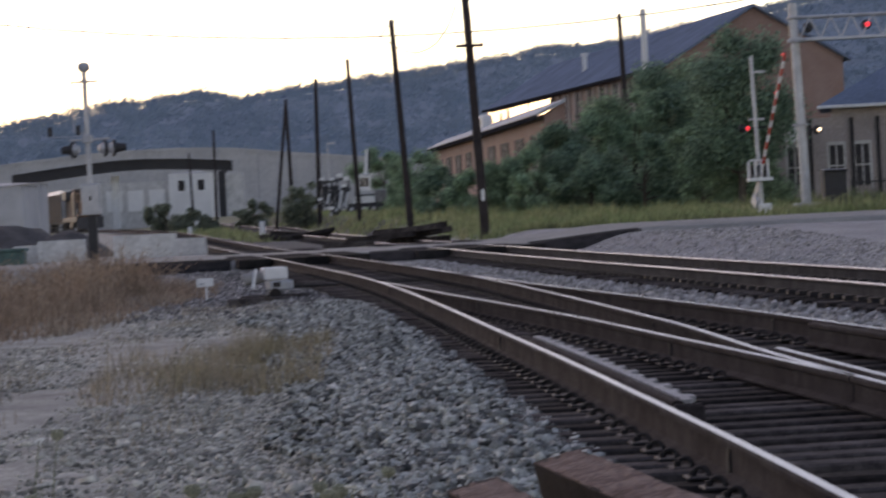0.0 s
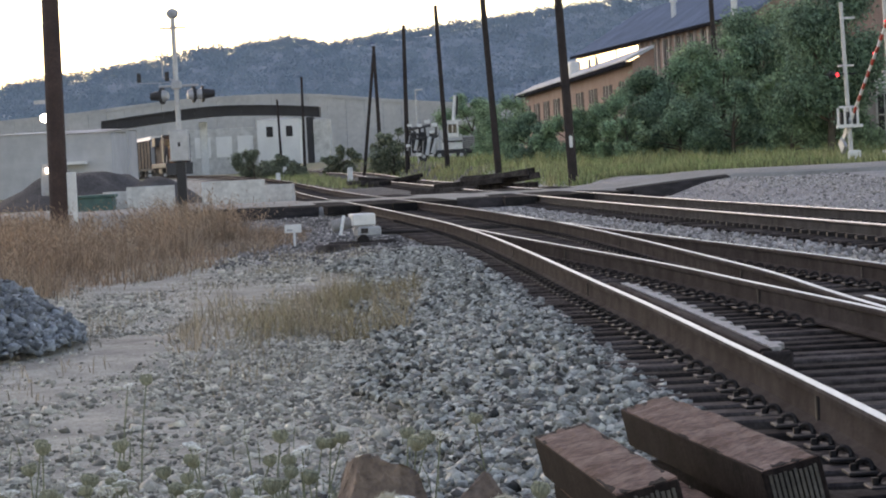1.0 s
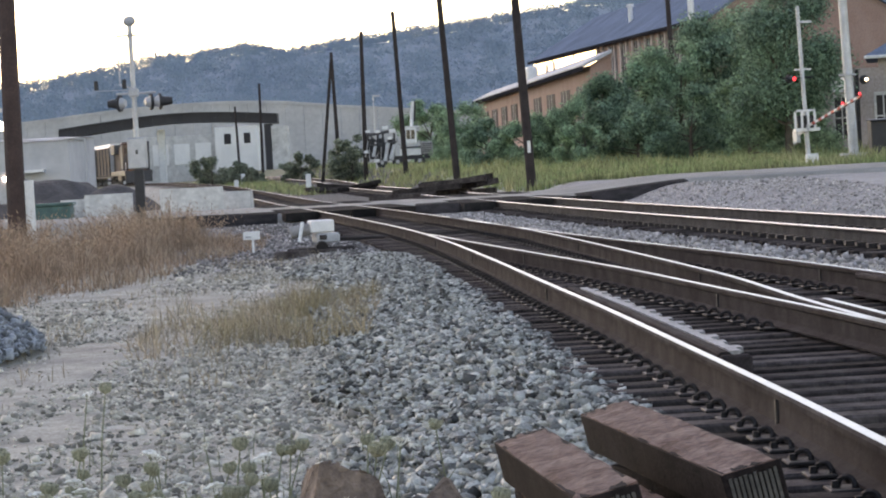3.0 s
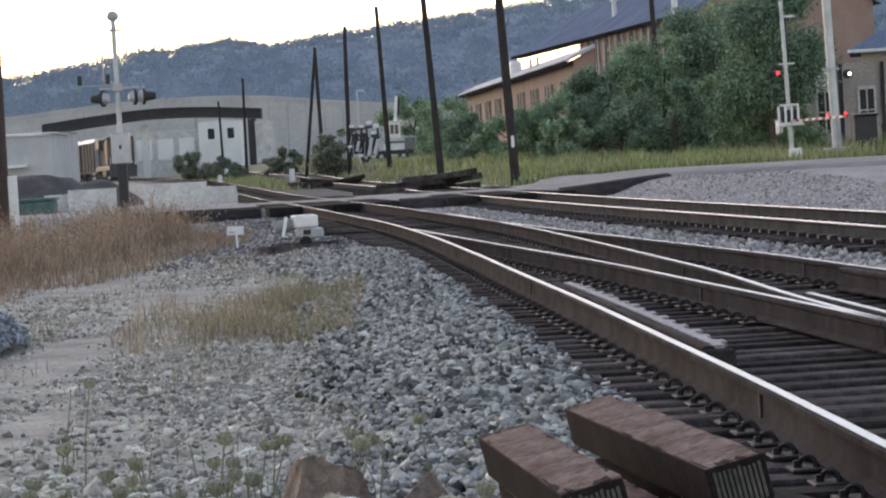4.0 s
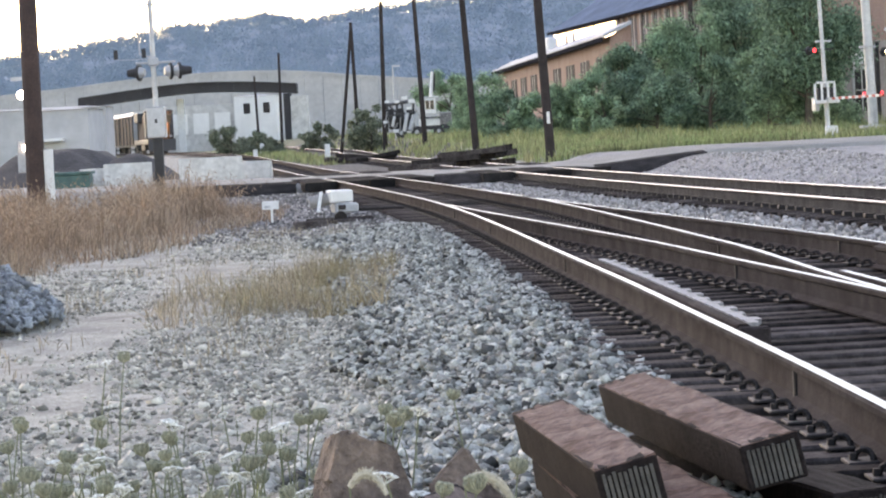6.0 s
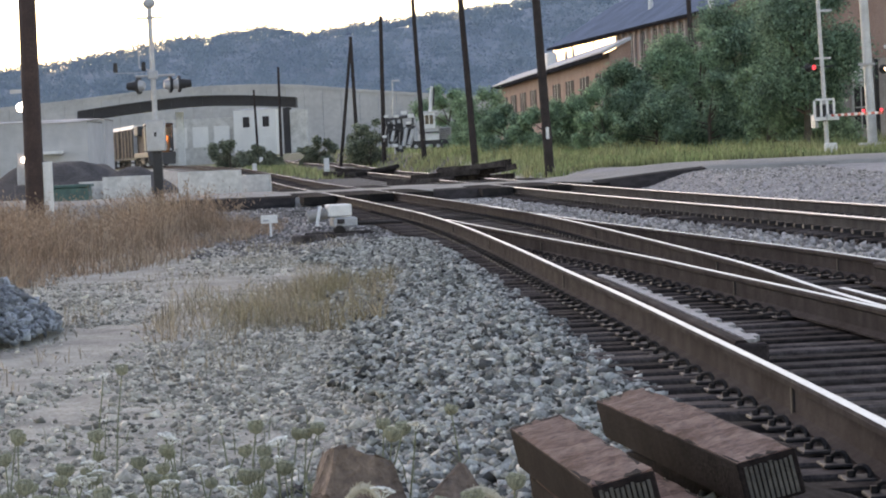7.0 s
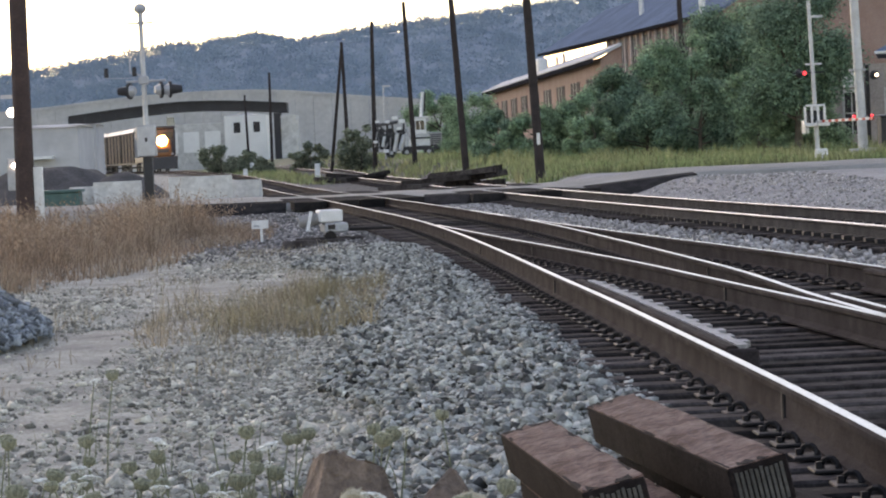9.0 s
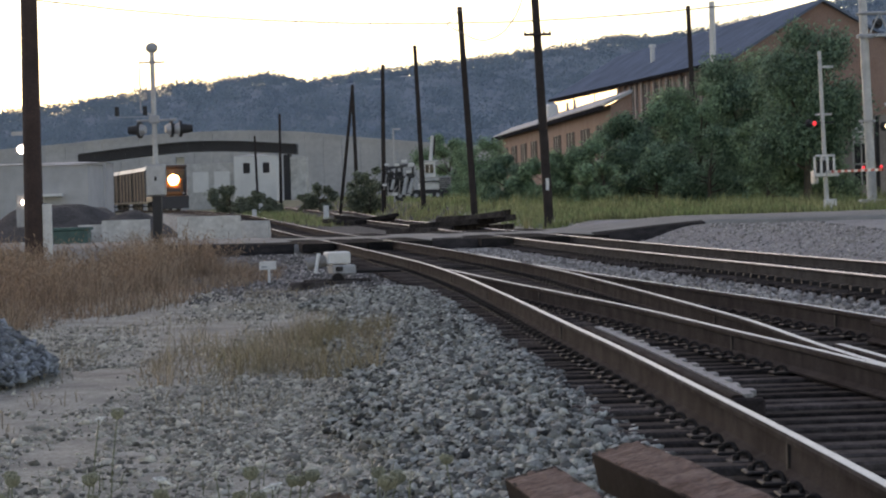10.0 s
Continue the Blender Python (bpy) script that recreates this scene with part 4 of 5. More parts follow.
# cantilever signal structure over the street
CX, CY = 16.7, 108.0
can = thing("cantilever_signal", "tall galvanised cantilever signal pole with a truss arm", "signal structure", pose(CX, CY, ground_z(CX, CY)))
part("pole", rod(B(), (0, 0, -0.2), (-0.2, 0, 7.9), 0.19, 0.16, 16), M_GALV, can)
bm = B()
for z in (6.5, 7.35):
    for q in (-0.2, 0.35):
        rod(bm, (-0.4, q, z), (4.2, q, z), 0.06, seg=8)
for k in range(6):
    rod(bm, (k * 0.8, -0.2, 6.5), (k * 0.8 + 0.4, -0.2, 7.35), 0.035, seg=6)
    rod(bm, (k * 0.8 + 0.4, -0.2, 7.35), (k * 0.8 + 0.8, -0.2, 6.5), 0.035, seg=6)
part("truss_arm", bm, M_GALV, can)
part("walkway", box(B(), 0.2, -0.75, 6.42, 4.2, -0.3, 6.48), M_GALV, can)
for z in (3.2, 6.4):
    part("collar", rod(B(), (-0.12, 0, z), (-0.12, 0, z + 0.08), 0.33, seg=16), M_GREY, can)
for q in (0.35, 2.6):
    light_head(can, q, 6.95, (0, -1, 0), q > 2, 0.2)
head = light_head(can, 0.50, 3.02, (0.2, -1, 0), False, 0.18)
part("lens", ball(B(), (0.56, -0.34, 3.02), 0.07, 2), M_AMBER, head, "lit pale amber lens")
part("pole_base", box(B(), -0.5, -0.4, -0.2, 0.5, 0.4, 0.25, 0.03), M_CONC, can)
bin_ = thing("dumpster", "dark steel rubbish container beside the signal pole", "dumpster", pose(17.5, 106.4, ground_z(17.5, 106.4)))
part("body", box(B(), -0.43, -0.45, 0.05, 0.43, 0.45, 1.42, 0.04), M_BLACK, bin_)
part("lid", box(B(), -0.47, -0.5, 1.42, 0.47, 0.5, 1.49, 0.02, pose(0, 0, 0, 3, 0, 0)), M_BLACK, bin_)


# ---- buildings ----
def building(name, label, corner, along, length, depth, eave, ridge, wall, roofmat, z0, category="building", hip=0.0, mono=False, windows=()):
    """A house with a gable roof: corner, direction of its long side, then into its depth to the right of it."""
    a = math.degrees(math.atan2(along[1], along[0]))
    th = thing(name, label, category, pose(corner[0], corner[1], z0, 0, 0, a))
    h, r = eave - z0, ridge - z0
    bm = B()
    y0, y1 = min(0, -depth), max(0, -depth)
    box(bm, 0, y0, -1.5, length, y0 + 0.4, h)
    box(bm, 0, y1 - 0.4, -1.5, length, y1, h)
    box(bm, length - 0.4, y0 + 0.4, -1.5, length, y1 - 0.4, h)
    box(bm, 0, y0 + 0.4, -1.5, 0.4, y1 - 0.4, h)
    mid = -depth / 2
    if mono:
        for x in (0, length - 0.4):
            prism(bm, [(x, 0, h), (x, -depth, h), (x, -depth, r)], (0, 0, 0), (0.4, 0, 0))
    elif not hip:
        for x in (0.0, length - 0.4):
            prism(bm, [(x, 0, h), (x, -depth, h), (x, mid, r)], (0, 0, 0), (0.4, 0, 0))
    part("wall", bm, wall, th)
    bm = B()
    o, t = (0.6 if r - h > 0.5 else 0.12), 0.25
    if mono:
        prism(bm, [(-o, o, h - 0.15), (-o, -depth, r), (-o, -depth, r + t), (-o, o, h - 0.15 + t)], (0, 0, 0), (length + 2 * o, 0, 0))
    elif hip:
        vs = [bm.verts.new(p) for p in ((-o, y0 - o, h), (length + o, y0 - o, h), (length + o, y1 + o, h), (-o, y1 + o, h), (hip, mid, r), (length - hip, mid, r))]
        for q in ((0, 1, 5, 4), (2, 3, 4, 5), (3, 0, 4), (1, 2, 5), (3, 2, 1, 0)):
            bm.faces.new([vs[i] for i in q])
    else:
        drop = o * (r - h) / (depth / 2)
        for s in (0, 1):
            y0, y1 = (o, mid) if s == 0 else (-depth - o, mid)
            prism(bm, [(-o, y0, h - drop), (-o, y1, r), (-o, y1, r + t), (-o, y0, h - drop + t)], (0, 0, 0), (length + 2 * o, 0, 0))
    part("roof", bm, roofmat, th)
    if not hip:
        e = h - (0.15 if mono else o * (r - h) / (depth / 2))
        # near-black strip in front of the roof edge, drawn as its dark line
        part("eave_strip", box(B(), -o, o + 0.004, e - (0.25 if mono else 0.03), length + o, o + 0.12, e + (0.10 if mono else 0.26)), M_EAVE, th)
    for x0, x1, z1, z2 in windows:
        w = part("window", box(B(), x0, 0.003, z1, x1, 0.06, z2), M_DULL, th)
        bm = B()
        for k in range(1, 3):
            xx = x0 + (x1 - x0) * k / 3
            box(bm, xx - 0.04, 0.06, z1, xx + 0.04, 0.09, z2)
        box(bm, x0 - 0.1, 0.003, z1 - 0.15, x1 + 0.1, 0.16, z1)
        part("window_frame", bm, M_CONC, w)
    return th


# the long mill: its near gable faces the tracks
MZ = 1.4
mill = building("brick_mill", "long old brown-brick mill with a grey slate gable roof", (25.7, 240), (-0.124, 0.992), 92, 15.5, 12.4, 17.0, M_BRICK, M_ROOF, MZ,
                windows=[(1.6 + 6.0 * k, 4.2 + 6.0 * k, 6.0, 10.4) for k in range(8)])
for k in range(18):
    part("pilaster", box(B(), 0.2 + 3.0 * k, 0.003, 2.0, 0.8 + 3.0 * k, 0.25, 10.6), M_BRICK2, mill)
part("clerestory", box(B(), 52.2, 0.02, 9.0, 91.6, 0.14, 10.6), M_MIRROR, mill, "strip of panes mirroring the bright sky")
for k in range(4):
    part("mullion", box(B(), 52.2 + k * 13.1, 0.145, 9.0, 52.32 + k * 13.1, 0.2, 10.6), M_GREY, mill)
bm = B()
rod(bm, (50, -3.2, 12.4), (50, -3.2, 14.6), 0.28, 0.25, 12)
rod(bm, (50, -3.2, 14.6), (50, -3.2, 14.9), 0.42, 0.36, 12)
part("roof_vent", bm, M_WHITE, mill)
bm = B()
rod(bm, (1.5, 1.5, 5.0), (1.5, 1.5, 15.9), 0.32, 0.26, 12)
part("vent_pipe", bm, M_WHITE, mill)
shed = building("mill_annex", "low brown-brick annex with a pale metal lean-to roof", (13.2, 210), (-0.055, 0.9985), 108, 1.6, 7.8, 8.62, M_BRICK, M_ROOF_PALE, MZ, mono=True,
                windows=[(3.0 + 11.5 * k, 9.5 + 11.5 * k, 2.4, 5.0) for k in range(9)])
for k in range(2):
    part("roof_vent", rod(B(), (34 + k * 6.0, -0.9, 6.4), (34 + k * 6.0, -0.9, 7.9), 0.14, 0.12, 8), M_GREY, shed)
part("white_tank", box(B(), 54, -1.5, 6.7, 58, -0.5, 8.3, 0.2), M_WHITE, shed)
station = building("station_house", "brown-brick station house with a blue-grey hipped roof", (20.75, 126), (0.985, -0.17), 28, -11, 4.9, 9.4, M_BRICK2, M_ROOF, 0.8, hip=7.5)
for k in range(14):
    x = -2.0 + 1.5 * k + (0.35 if k == 1 else 0)
    w = part("window", box(B(), x, -0.06, 0.5, x + 0.62, -0.004, 2.35), M_DULL, station)
    bm = B()
    box(bm, x - 0.10, -0.11, 2.35, x + 0.72, -0.004, 2.50)
    box(bm, x - 0.10, -0.11, 0.3, x, -0.004, 2.35)
    box(bm, x + 0.62, -0.11, 0.3, x + 0.72, -0.004, 2.35)
    box(bm, x + 0.28, -0.08, 0.5, x + 0.34, -0.061, 2.35)
    box(bm, x, -0.08, 1.4, x + 0.27, -0.061, 1.46)
    box(bm, x + 0.35, -0.08, 1.4, x + 0.62, -0.061, 1.46)
    part("window_frame", bm, M_CONC, w)
    part("pilaster", box(B(), x + 0.95, -0.14, -0.3, x + 1.12, -0.004, 3.55, 0.01), M_DULL, station, "dark timber post against the wall")
part("wing_wall", box(B(), -3.2, 0.0, -1.5, -0.004, 6.0, 3.6), M_BRICK2, station)
part("gutter", box(B(), -0.6, -0.74, 3.98, 28.6, -0.61, 4.12, 0.02), M_WHITE, station, "white painted gutter")
part("notice_board", box(B(), -2.15, -0.22, 2.58, -1.45, -0.004, 3.35, 0.02), M_STUCCO, station, "pale blank board")
fence = thing("iron_fence", "low dark iron picket fence beside the rubbish container", "fence", pose(18.15, 106.6, ground_z(19.5, 106.6)))
for z in (0.15, 0.95):
    part("fence_rail", box(B(), 0, -0.02, z, 3.6, 0.02, z + 0.05), M_BLACK, fence)
for k in range(25):
    part("picket", box(B(), 0.05 + 0.145 * k, -0.045, -0.05, 0.08 + 0.145 * k, -0.021, 1.1), M_BLACK, fence)

# ramp wall and girder bridge
wall = thing("retaining_wall", "long pale concrete retaining wall of the highway ramp", "retaining wall", kind="structure")
WALL_TOP = Line((-75, 10.3), (-63, 11.0), (-43, 12.4), (-30, 12.5), (-22, 12.1), (-12, 10.9), (-2.5, 9.9), (10, 8.6), (26, 7.0))
xs = np.linspace(-75, 24, 34)
for i in range(len(xs) - 1):
    a, b = xs[i], xs[i + 1]
    bm = B()
    prism(bm, [(a + 0.03, 460, -1), (b - 0.03, 460, -1), (b - 0.03, 460, WALL_TOP.at(b)), (a + 0.03, 460, WALL_TOP.at(a))], (0, 0, 0), (0, 1.2, 0))
    part("wall_panel", bm, M_CONC_W, wall)
bm = B()
for i in range(len(xs) - 1):
    a, b = xs[i], xs[i + 1]
    prism(bm, [(a, 459.8, WALL_TOP.at(a)), (b, 459.8, WALL_TOP.at(b)), (b, 459.8, WALL_TOP.at(b) + 0.5), (a, 459.8, WALL_TOP.at(a) + 0.5)], (0, 0, 0), (0, 1.6, 0))
part("coping", bm, M_CONC_W, wall)

bridge = thing("girder_bridge", "low dark steel girder bridge over the tracks", "bridge", kind="structure")
BR = Line((-48.5, 8.15), (-40, 9.0), (-33, 9.5), (-26, 9.35), (-18.4, 8.75))
xs = np.linspace(-47.8, -18.5, 15)
bm = B()
for i in range(len(xs) - 1):
    a, b = xs[i], xs[i + 1]
    prism(bm, [(a, 380, BR.at(a) - 1.15), (b, 380, BR.at(b) - 1.15), (b, 380, BR.at(b)), (a, 380, BR.at(a))], (0, 0, 0), (0, 5.5, 0))
part("girder", bm, M_GIRDER, bridge)
bm = B()
for i in range(len(xs) - 1):
    a, b = xs[i], xs[i + 1]
    prism(bm, [(a, 379.7, BR.at(a)), (b, 379.7, BR.at(b)), (b, 379.7, BR.at(b) + 0.22), (a, 379.7, BR.at(a) + 0.22)], (0, 0, 0), (0, 6.1, 0))
part("deck", bm, M_GIRDER, bridge)
bm = B()
for x in xs:
    box(bm, x - 0.06, 379.88, BR.at(x) - 1.15, x + 0.06, 379.997, BR.at(x))
part("stiffener", bm, M_GIRDER, bridge)
part("pier", box(B(), -19.37, 379.6, -0.5, -17.2, 386.2, 7.3, 0.1), M_CONC, bridge)
part("bearing_column", box(B(), -20.3, 379.9, -0.5, -19.4, 385.4, 7.62, 0.02), M_GIRDER, bridge)
abut = thing("bridge_abutment", "grey concrete bridge abutment behind the heap", "abutment", kind="structure")
part("abutment_wall", box(B(), -62, 378, -0.5, -47.6, 387, 7.2, 0.1), M_CONC_W, abut)

white_house = building("white_building", "plain white building with two dark square windows", (-29.1, 410), (1, 0), 6.1, -9, 8.0, 8.25, M_STUCCO, M_ROOF_PALE, 0.5, hip=2.0)
for x in (1.35, 4.2):
    part("window", box(B(), x, -0.1, 5.0, x + 0.95, -0.004, 6.5, 0.05), M_DULL, white_house)
part("lower_wing", box(B(), -13.0, 1.0, -0.5, -0.02, 8.0, 6.6, 0.05), M_CONC, white_house)
for k in range(4):
    part("panel", box(B(), -12.3 + k * 3.1, 0.9, 2.4, -10.0 + k * 3.1, 0.997, 5.4, 0.03), M_STUCCO, white_house)
pil = thing("white_column", "slender white column standing beside the track", "column", pose(-34.5, 384, 0.4))
part("column", box(B(), -0.5, -0.4, -0.6, 0.5, 0.4, 7.3, 0.08), M_WHITE, pil)

left_house = building("flat_grey_building", "plain grey concrete building with a flat roof", (-21.6, 150), (0.96, -0.02), 3.2, -6, 3.55, 3.68, M_CONC_W, M_CONC_W, 0.0, hip=1.5)
part("canopy", box(B(), 0.6, -0.8, 1.9, 1.9, -0.004, 2.05), M_WHITE, left_house)
far_shed = building("flat_grey_building", "low grey shed behind the lamp post", (-30, 180), (0.99, 0.05), 9.0, -8, 4.1, 4.25, M_CONC_W, M_CONC_W, 0.0, hip=1.5)

# houses along the ridge
for i, x in enumerate((-72, -54, -46, -30, -18)):
    z = hill_z(x, 1350) - 0.9
    h = building("hillside_house", "small pale house among trees on the ridge", (x, 1350), (1, 0), 5.5 + (i % 3), -5, z + 2.6, z + 4.6, M_STUCCO, M_ROOF_PALE if i % 2 else M_ROOF, z - 2, "house")
    tagged(h, group="houses on the ridge")


# ---- things between the road and the bridge ----
def barrier(x, y, length, turn, h, label):
    th = thing("concrete_barrier", label, "barrier", pose(x, y, ground_z(x, y), 0, 0, turn), "concrete barriers")
    bm = B()
    prism(bm, [(-length / 2, -0.28, -0.1), (-length / 2, 0.28, -0.1), (-length / 2, 0.22, h * 0.3), (-length / 2, 0.11, h), (-length / 2, -0.11, h), (-length / 2, -0.22, h * 0.3)], (0, 0, 0), (length, 0, 0))
    part("barrier_body", bm, M_CONC, th)


barrier(-7.55, 94, 2.1, 4, 0.95, "pale weathered concrete road barrier")
barrier(-6.35, 95.2, 1.5, -12, 0.75, "pale weathered concrete road barrier")
barrier(-10.4, 94.8, 1.6, 3, 0.90, "pale weathered concrete road barrier")
barrier(-11.6, 95.2, 0.9, 3, 0.75, "pale weathered concrete road barrier")
skip = thing("green_steel_bin", "low dark-green steel bin with a flat rim", "bin", pose(-12.2, 93.2, ground_z(-12.2, 93.2)))
part("body", box(B(), -0.9, -0.5, 0.0, 0.75, 0.5, 0.62, 0.03), M_TEAL, skip)
part("rim", box(B(), -0.98, -0.56, 0.62, 0.83, 0.56, 0.72, 0.02), M_TEAL, skip)


def heap(name, label, x, y, rx, ry, h, material, seed, category="soil heap"):
    verts, faces = [], []
    n, k = 9, 28
    for j in range(n):
        r = 1 - j / (n - 1)
        for i in range(k):
            a = 6.28318 * i / k
            px, py = x + rx * r * math.cos(a), y + ry * r * math.sin(a)
            pz = ground_z(px, py) - 0.05 + h * (1 - r ** 1.6) * (1 + 0.4 * noise.noise((px * 0.6, py * 0.6, seed)))
            verts.append((px, py, pz))
    for j in range(n - 1):
        faces += [(j * k + i, j * k + (i + 1) % k, (j + 1) * k + (i + 1) % k, (j + 1) * k + i) for i in range(k)]
    tagged(raw(name, verts, faces, material, None, label, True), "", category)


heap("soil_mound", "broad dark heap of soil behind the barriers", -16.0, 120, 4.2, 5.5, 1.65, M_MOUND, 1)
heap("soil_mound", "broad dark heap of soil behind the barriers", -12.8, 118, 2.2, 4, 1.2, M_MOUND, 2)

# pile of old ties by the grass
rng = random.Random(9)
for i in range(14):
    level = 0 if i < 6 else 1 if i < 11 else 2
    k = i - (0, 6, 11)[level]
    x, y = (-0.55, 0.35, 1.05)[level] + (0.62, 0.35, 0.18)[level] * k * (1 if level else 0.7) + rng.uniform(-0.15, 0.15), 97.6 + 0.42 * k + rng.uniform(-0.1, 0.1)
    ob = thing("old_railway_tie", "discarded black railway tie lying in a loose pile", "railway tie", pose(x, y, ground_z(x, y) + 0.22 + 0.20 * level, rng.uniform(-4, 4), rng.uniform(-9, -2) * (1 if level else 0.3), rng.uniform(-16, 10)), "discarded ties")
    part("timber", box(B(), -1.2, -0.12, -0.1, 1.2, 0.12, 0.1, 0.015), M_TIE, ob)
for i in range(7):
    x, y = -5.0 + 0.4 * i + rng.uniform(-0.2, 0.2), 148 + rng.uniform(-1.5, 1.5)
    ob = thing("old_railway_tie", "discarded black railway tie lying in a loose pile", "railway tie", pose(x, y, ground_z(x, y) + 0.1 + 0.12 * (i % 3), rng.uniform(-8, 8), rng.uniform(-10, 10), rng.uniform(-40, 40)), "discarded ties")
    part("timber", box(B(), -1.2, -0.12, -0.1, 1.2, 0.12, 0.1, 0.015), M_TIE, ob)

for x, y, h in ((-6.6, 170, 1.0), (-14.6, 236, 0.9), (-13.5, 210, 0.6)):
    p = thing("white_marker_post", "short white marker post beside the track", "post", pose(x, y, ground_z(x, y)))
    part("post", box(B(), -0.16, -0.12, -0.1, 0.16, 0.12, h, 0.03), M_WHITE, p)
sl = thing("street_lamp", "slim pale street lamp behind the machine", "street lamp", pose(-2.75, 192, ground_z(-2.75, 192)))
part("post", rod(B(), (0, 0, 0), (0, 0, 5.0), 0.07, 0.05, 8), M_GALV, sl)
part("lamp_head", box(B(), -0.05, -0.1, 4.95, 0.5, 0.1, 5.08, 0.02), M_GALV, sl)


# on-track work machine, parked
def machine():
    x, y = -1.05, 190
    th = thing("track_work_machine", "parked white and black railway maintenance machine", "work machine", pose(x, y, ground_z(x, y)))
    th.scale = (0.87, 0.87, 0.87)
    bm = B()
    box(bm, -2.1, -0.8, 0.55, 2.2, 0.8, 0.85, 0.03)
    part("chassis", bm, M_BLACK, th)
    for q in (-1.5, -0.3, 1.4):
        w = part("wheel", rod(B(), (q, -0.85, 0.42), (q, -0.7, 0.42), 0.42, seg=18), M_BLACK, th)
        part("hub", rod(B(), (q, -0.9, 0.42), (q, -0.85, 0.42), 0.15, seg=12), M_GREY, w)
    cab = part("cab", box(B(), 0.2, -0.8, 1.75, 1.25, 0.8, 3.0, 0.06), M_WHITE, th, "white glazed cab")
    part("window", box(B(), 0.32, -0.83, 2.1, 1.12, -0.795, 2.8, 0.02), M_GLASS, cab)
    part("cab_roof", box(B(), 0.0, -0.9, 3.0, 1.5, 0.9, 3.1, 0.03), M_WHITE, cab)
    bm = B()
    box(bm, -0.1, -0.7, 0.85, 2.1, 0.7, 1.35, 0.05)
    part("engine_cover", bm, M_WHITE, th)
    for q, lean in ((-2.55, 0.1), (-1.95, 0.25), (-1.2, -0.15), (-0.55, 0.1)):
        part("frame_post", rod(B(), (q, -0.75, 0.5), (q + lean, -0.75, 2.75), 0.08, seg=6), M_BLACK, th)
    bm = B()
    rod(bm, (-2.6, -0.75, 2.55), (-0.3, -0.75, 2.85), 0.11, seg=6)
    rod(bm, (-2.5, -0.75, 1.75), (-0.3, -0.75, 1.95), 0.08, seg=6)
    rod(bm, (-2.4, -0.75, 2.6), (-1.2, -0.75, 1.4), 0.07, seg=6)
    part("work_frame", bm, M_LOCO_D, th)
    for a, b, r in (((-1.25, -0.95, 0.5), (-0.95, -0.95, 1.9), 0.17), ((-0.80, -0.95, 0.6), (-0.45, -0.95, 1.75), 0.20), ((-2.15, -0.95, 0.9), (-1.95, -0.95, 1.7), 0.13)):
        part("cylinder", rod(B(), a, b, r, r * 0.85, 12), M_GALV, th, "bare metal hydraulic cylinder")
    for a, b in (((-2.2, -0.9, 0.5), (-1.7, -0.9, 1.2)), ((-1.6, -0.9, 0.4), (-1.5, -0.9, 1.6)), ((-2.75, -0.9, 0.9), (-2.5, -0.9, 2.1)), ((-0.35, -0.9, 2.2), (0.1, -0.9, 1.4))):
        part("hose", rod(B(), a, b, 0.045, seg=6), M_GALV_OLD, th)
    for q, z, w in ((-2.65, 2.75, 0.2), (-1.9, 2.7, 0.22), (-1.35, 2.95, 0.26), (-0.85, 2.65, 0.3), (-2.1, 0.45, 0.25), (-1.0, 2.15, 0.22), (-2.85, 1.2, 0.2)):
        part("tool_box", box(B(), q, -0.98, z, q + w * 1.7, -0.80, z + w, 0.03), M_WHITE, th)
    for q, r in ((-2.2, 0.34), (-1.55, 0.40), (-0.8, 0.36)):
        part("work_unit", box(B(), q - r * 0.6, -0.65, 0.7, q + r * 0.6, 0.5, 2.3, 0.08), M_BLACK, th)
    for q in (0.45, 0.80):
        part("cab_post", box(B(), q - 0.03, -0.86, 2.05, q + 0.03, -0.835, 2.85), M_WHITE, cab)
    part("step", box(B(), 0.0, -0.95, 1.40, 1.5, -0.82, 1.52, 0.01), M_BLACK, th)
    part("mast", rod(B(), (0.9, 0, 3.0), (1.1, 0, 5.0), 0.14, 0.12, 10), M_WHITE, th)
    part("dark_stack", rod(B(), (1.16, -0.1, 3.5), (1.28, -0.1, 4.9), 0.07, seg=8), M_BLACK, th)
    part("radiator", box(B(), 1.50, -0.75, 0.75, 2.45, 0.5, 1.85, 0.06), M_GALV_OLD, th, "ribbed grey radiator housing")
    for k in range(6):
        part("louvre", box(B(), 1.56, -0.775, 0.86 + 0.155 * k, 2.38, -0.752, 0.93 + 0.155 * k), M_BLACK, th)


machine()

# ---- switch machine and small sign near the points ----
sm = thing("switch_machine", "white switch machine bolted to dark timbers", "switch machine", pose(-1.75, 46.8, 0.0, 0, 0, 9))
part("base_timber", box(B(), -0.45, -0.32, -0.2, 0.65, -0.10, -0.02, 0.015), M_TIE, sm)
part("base_timber", box(B(), -0.45, 0.12, -0.2, 0.65, 0.36, -0.02, 0.015), M_TIE, sm)
cv = part("cover", box(B(), -0.10, -0.30, 0.24, 0.28, 0.30, 0.44, 0.02), M_WHITE, sm)
part("lower_housing", box(B(), -0.03, -0.36, 0.06, 0.36, 0.32, 0.225, 0.03), M_GREY, sm)
part("motor", rod(B(), (-0.42, 0, 0.25), (-0.10, 0, 0.30), 0.10, seg=14), M_GALV_OLD, sm)
part("bolt_ring", rod(B(), (0.05, -0.40, 0.0), (0.05, -0.34, 0.02), 0.10, 0.09, 14), M_CLIP, sm, "round dark iron fitting")
part("base_timber", box(B(), -0.75, -0.62, -0.2, 0.35, -0.40, -0.03, 0.015), M_TIE, sm)
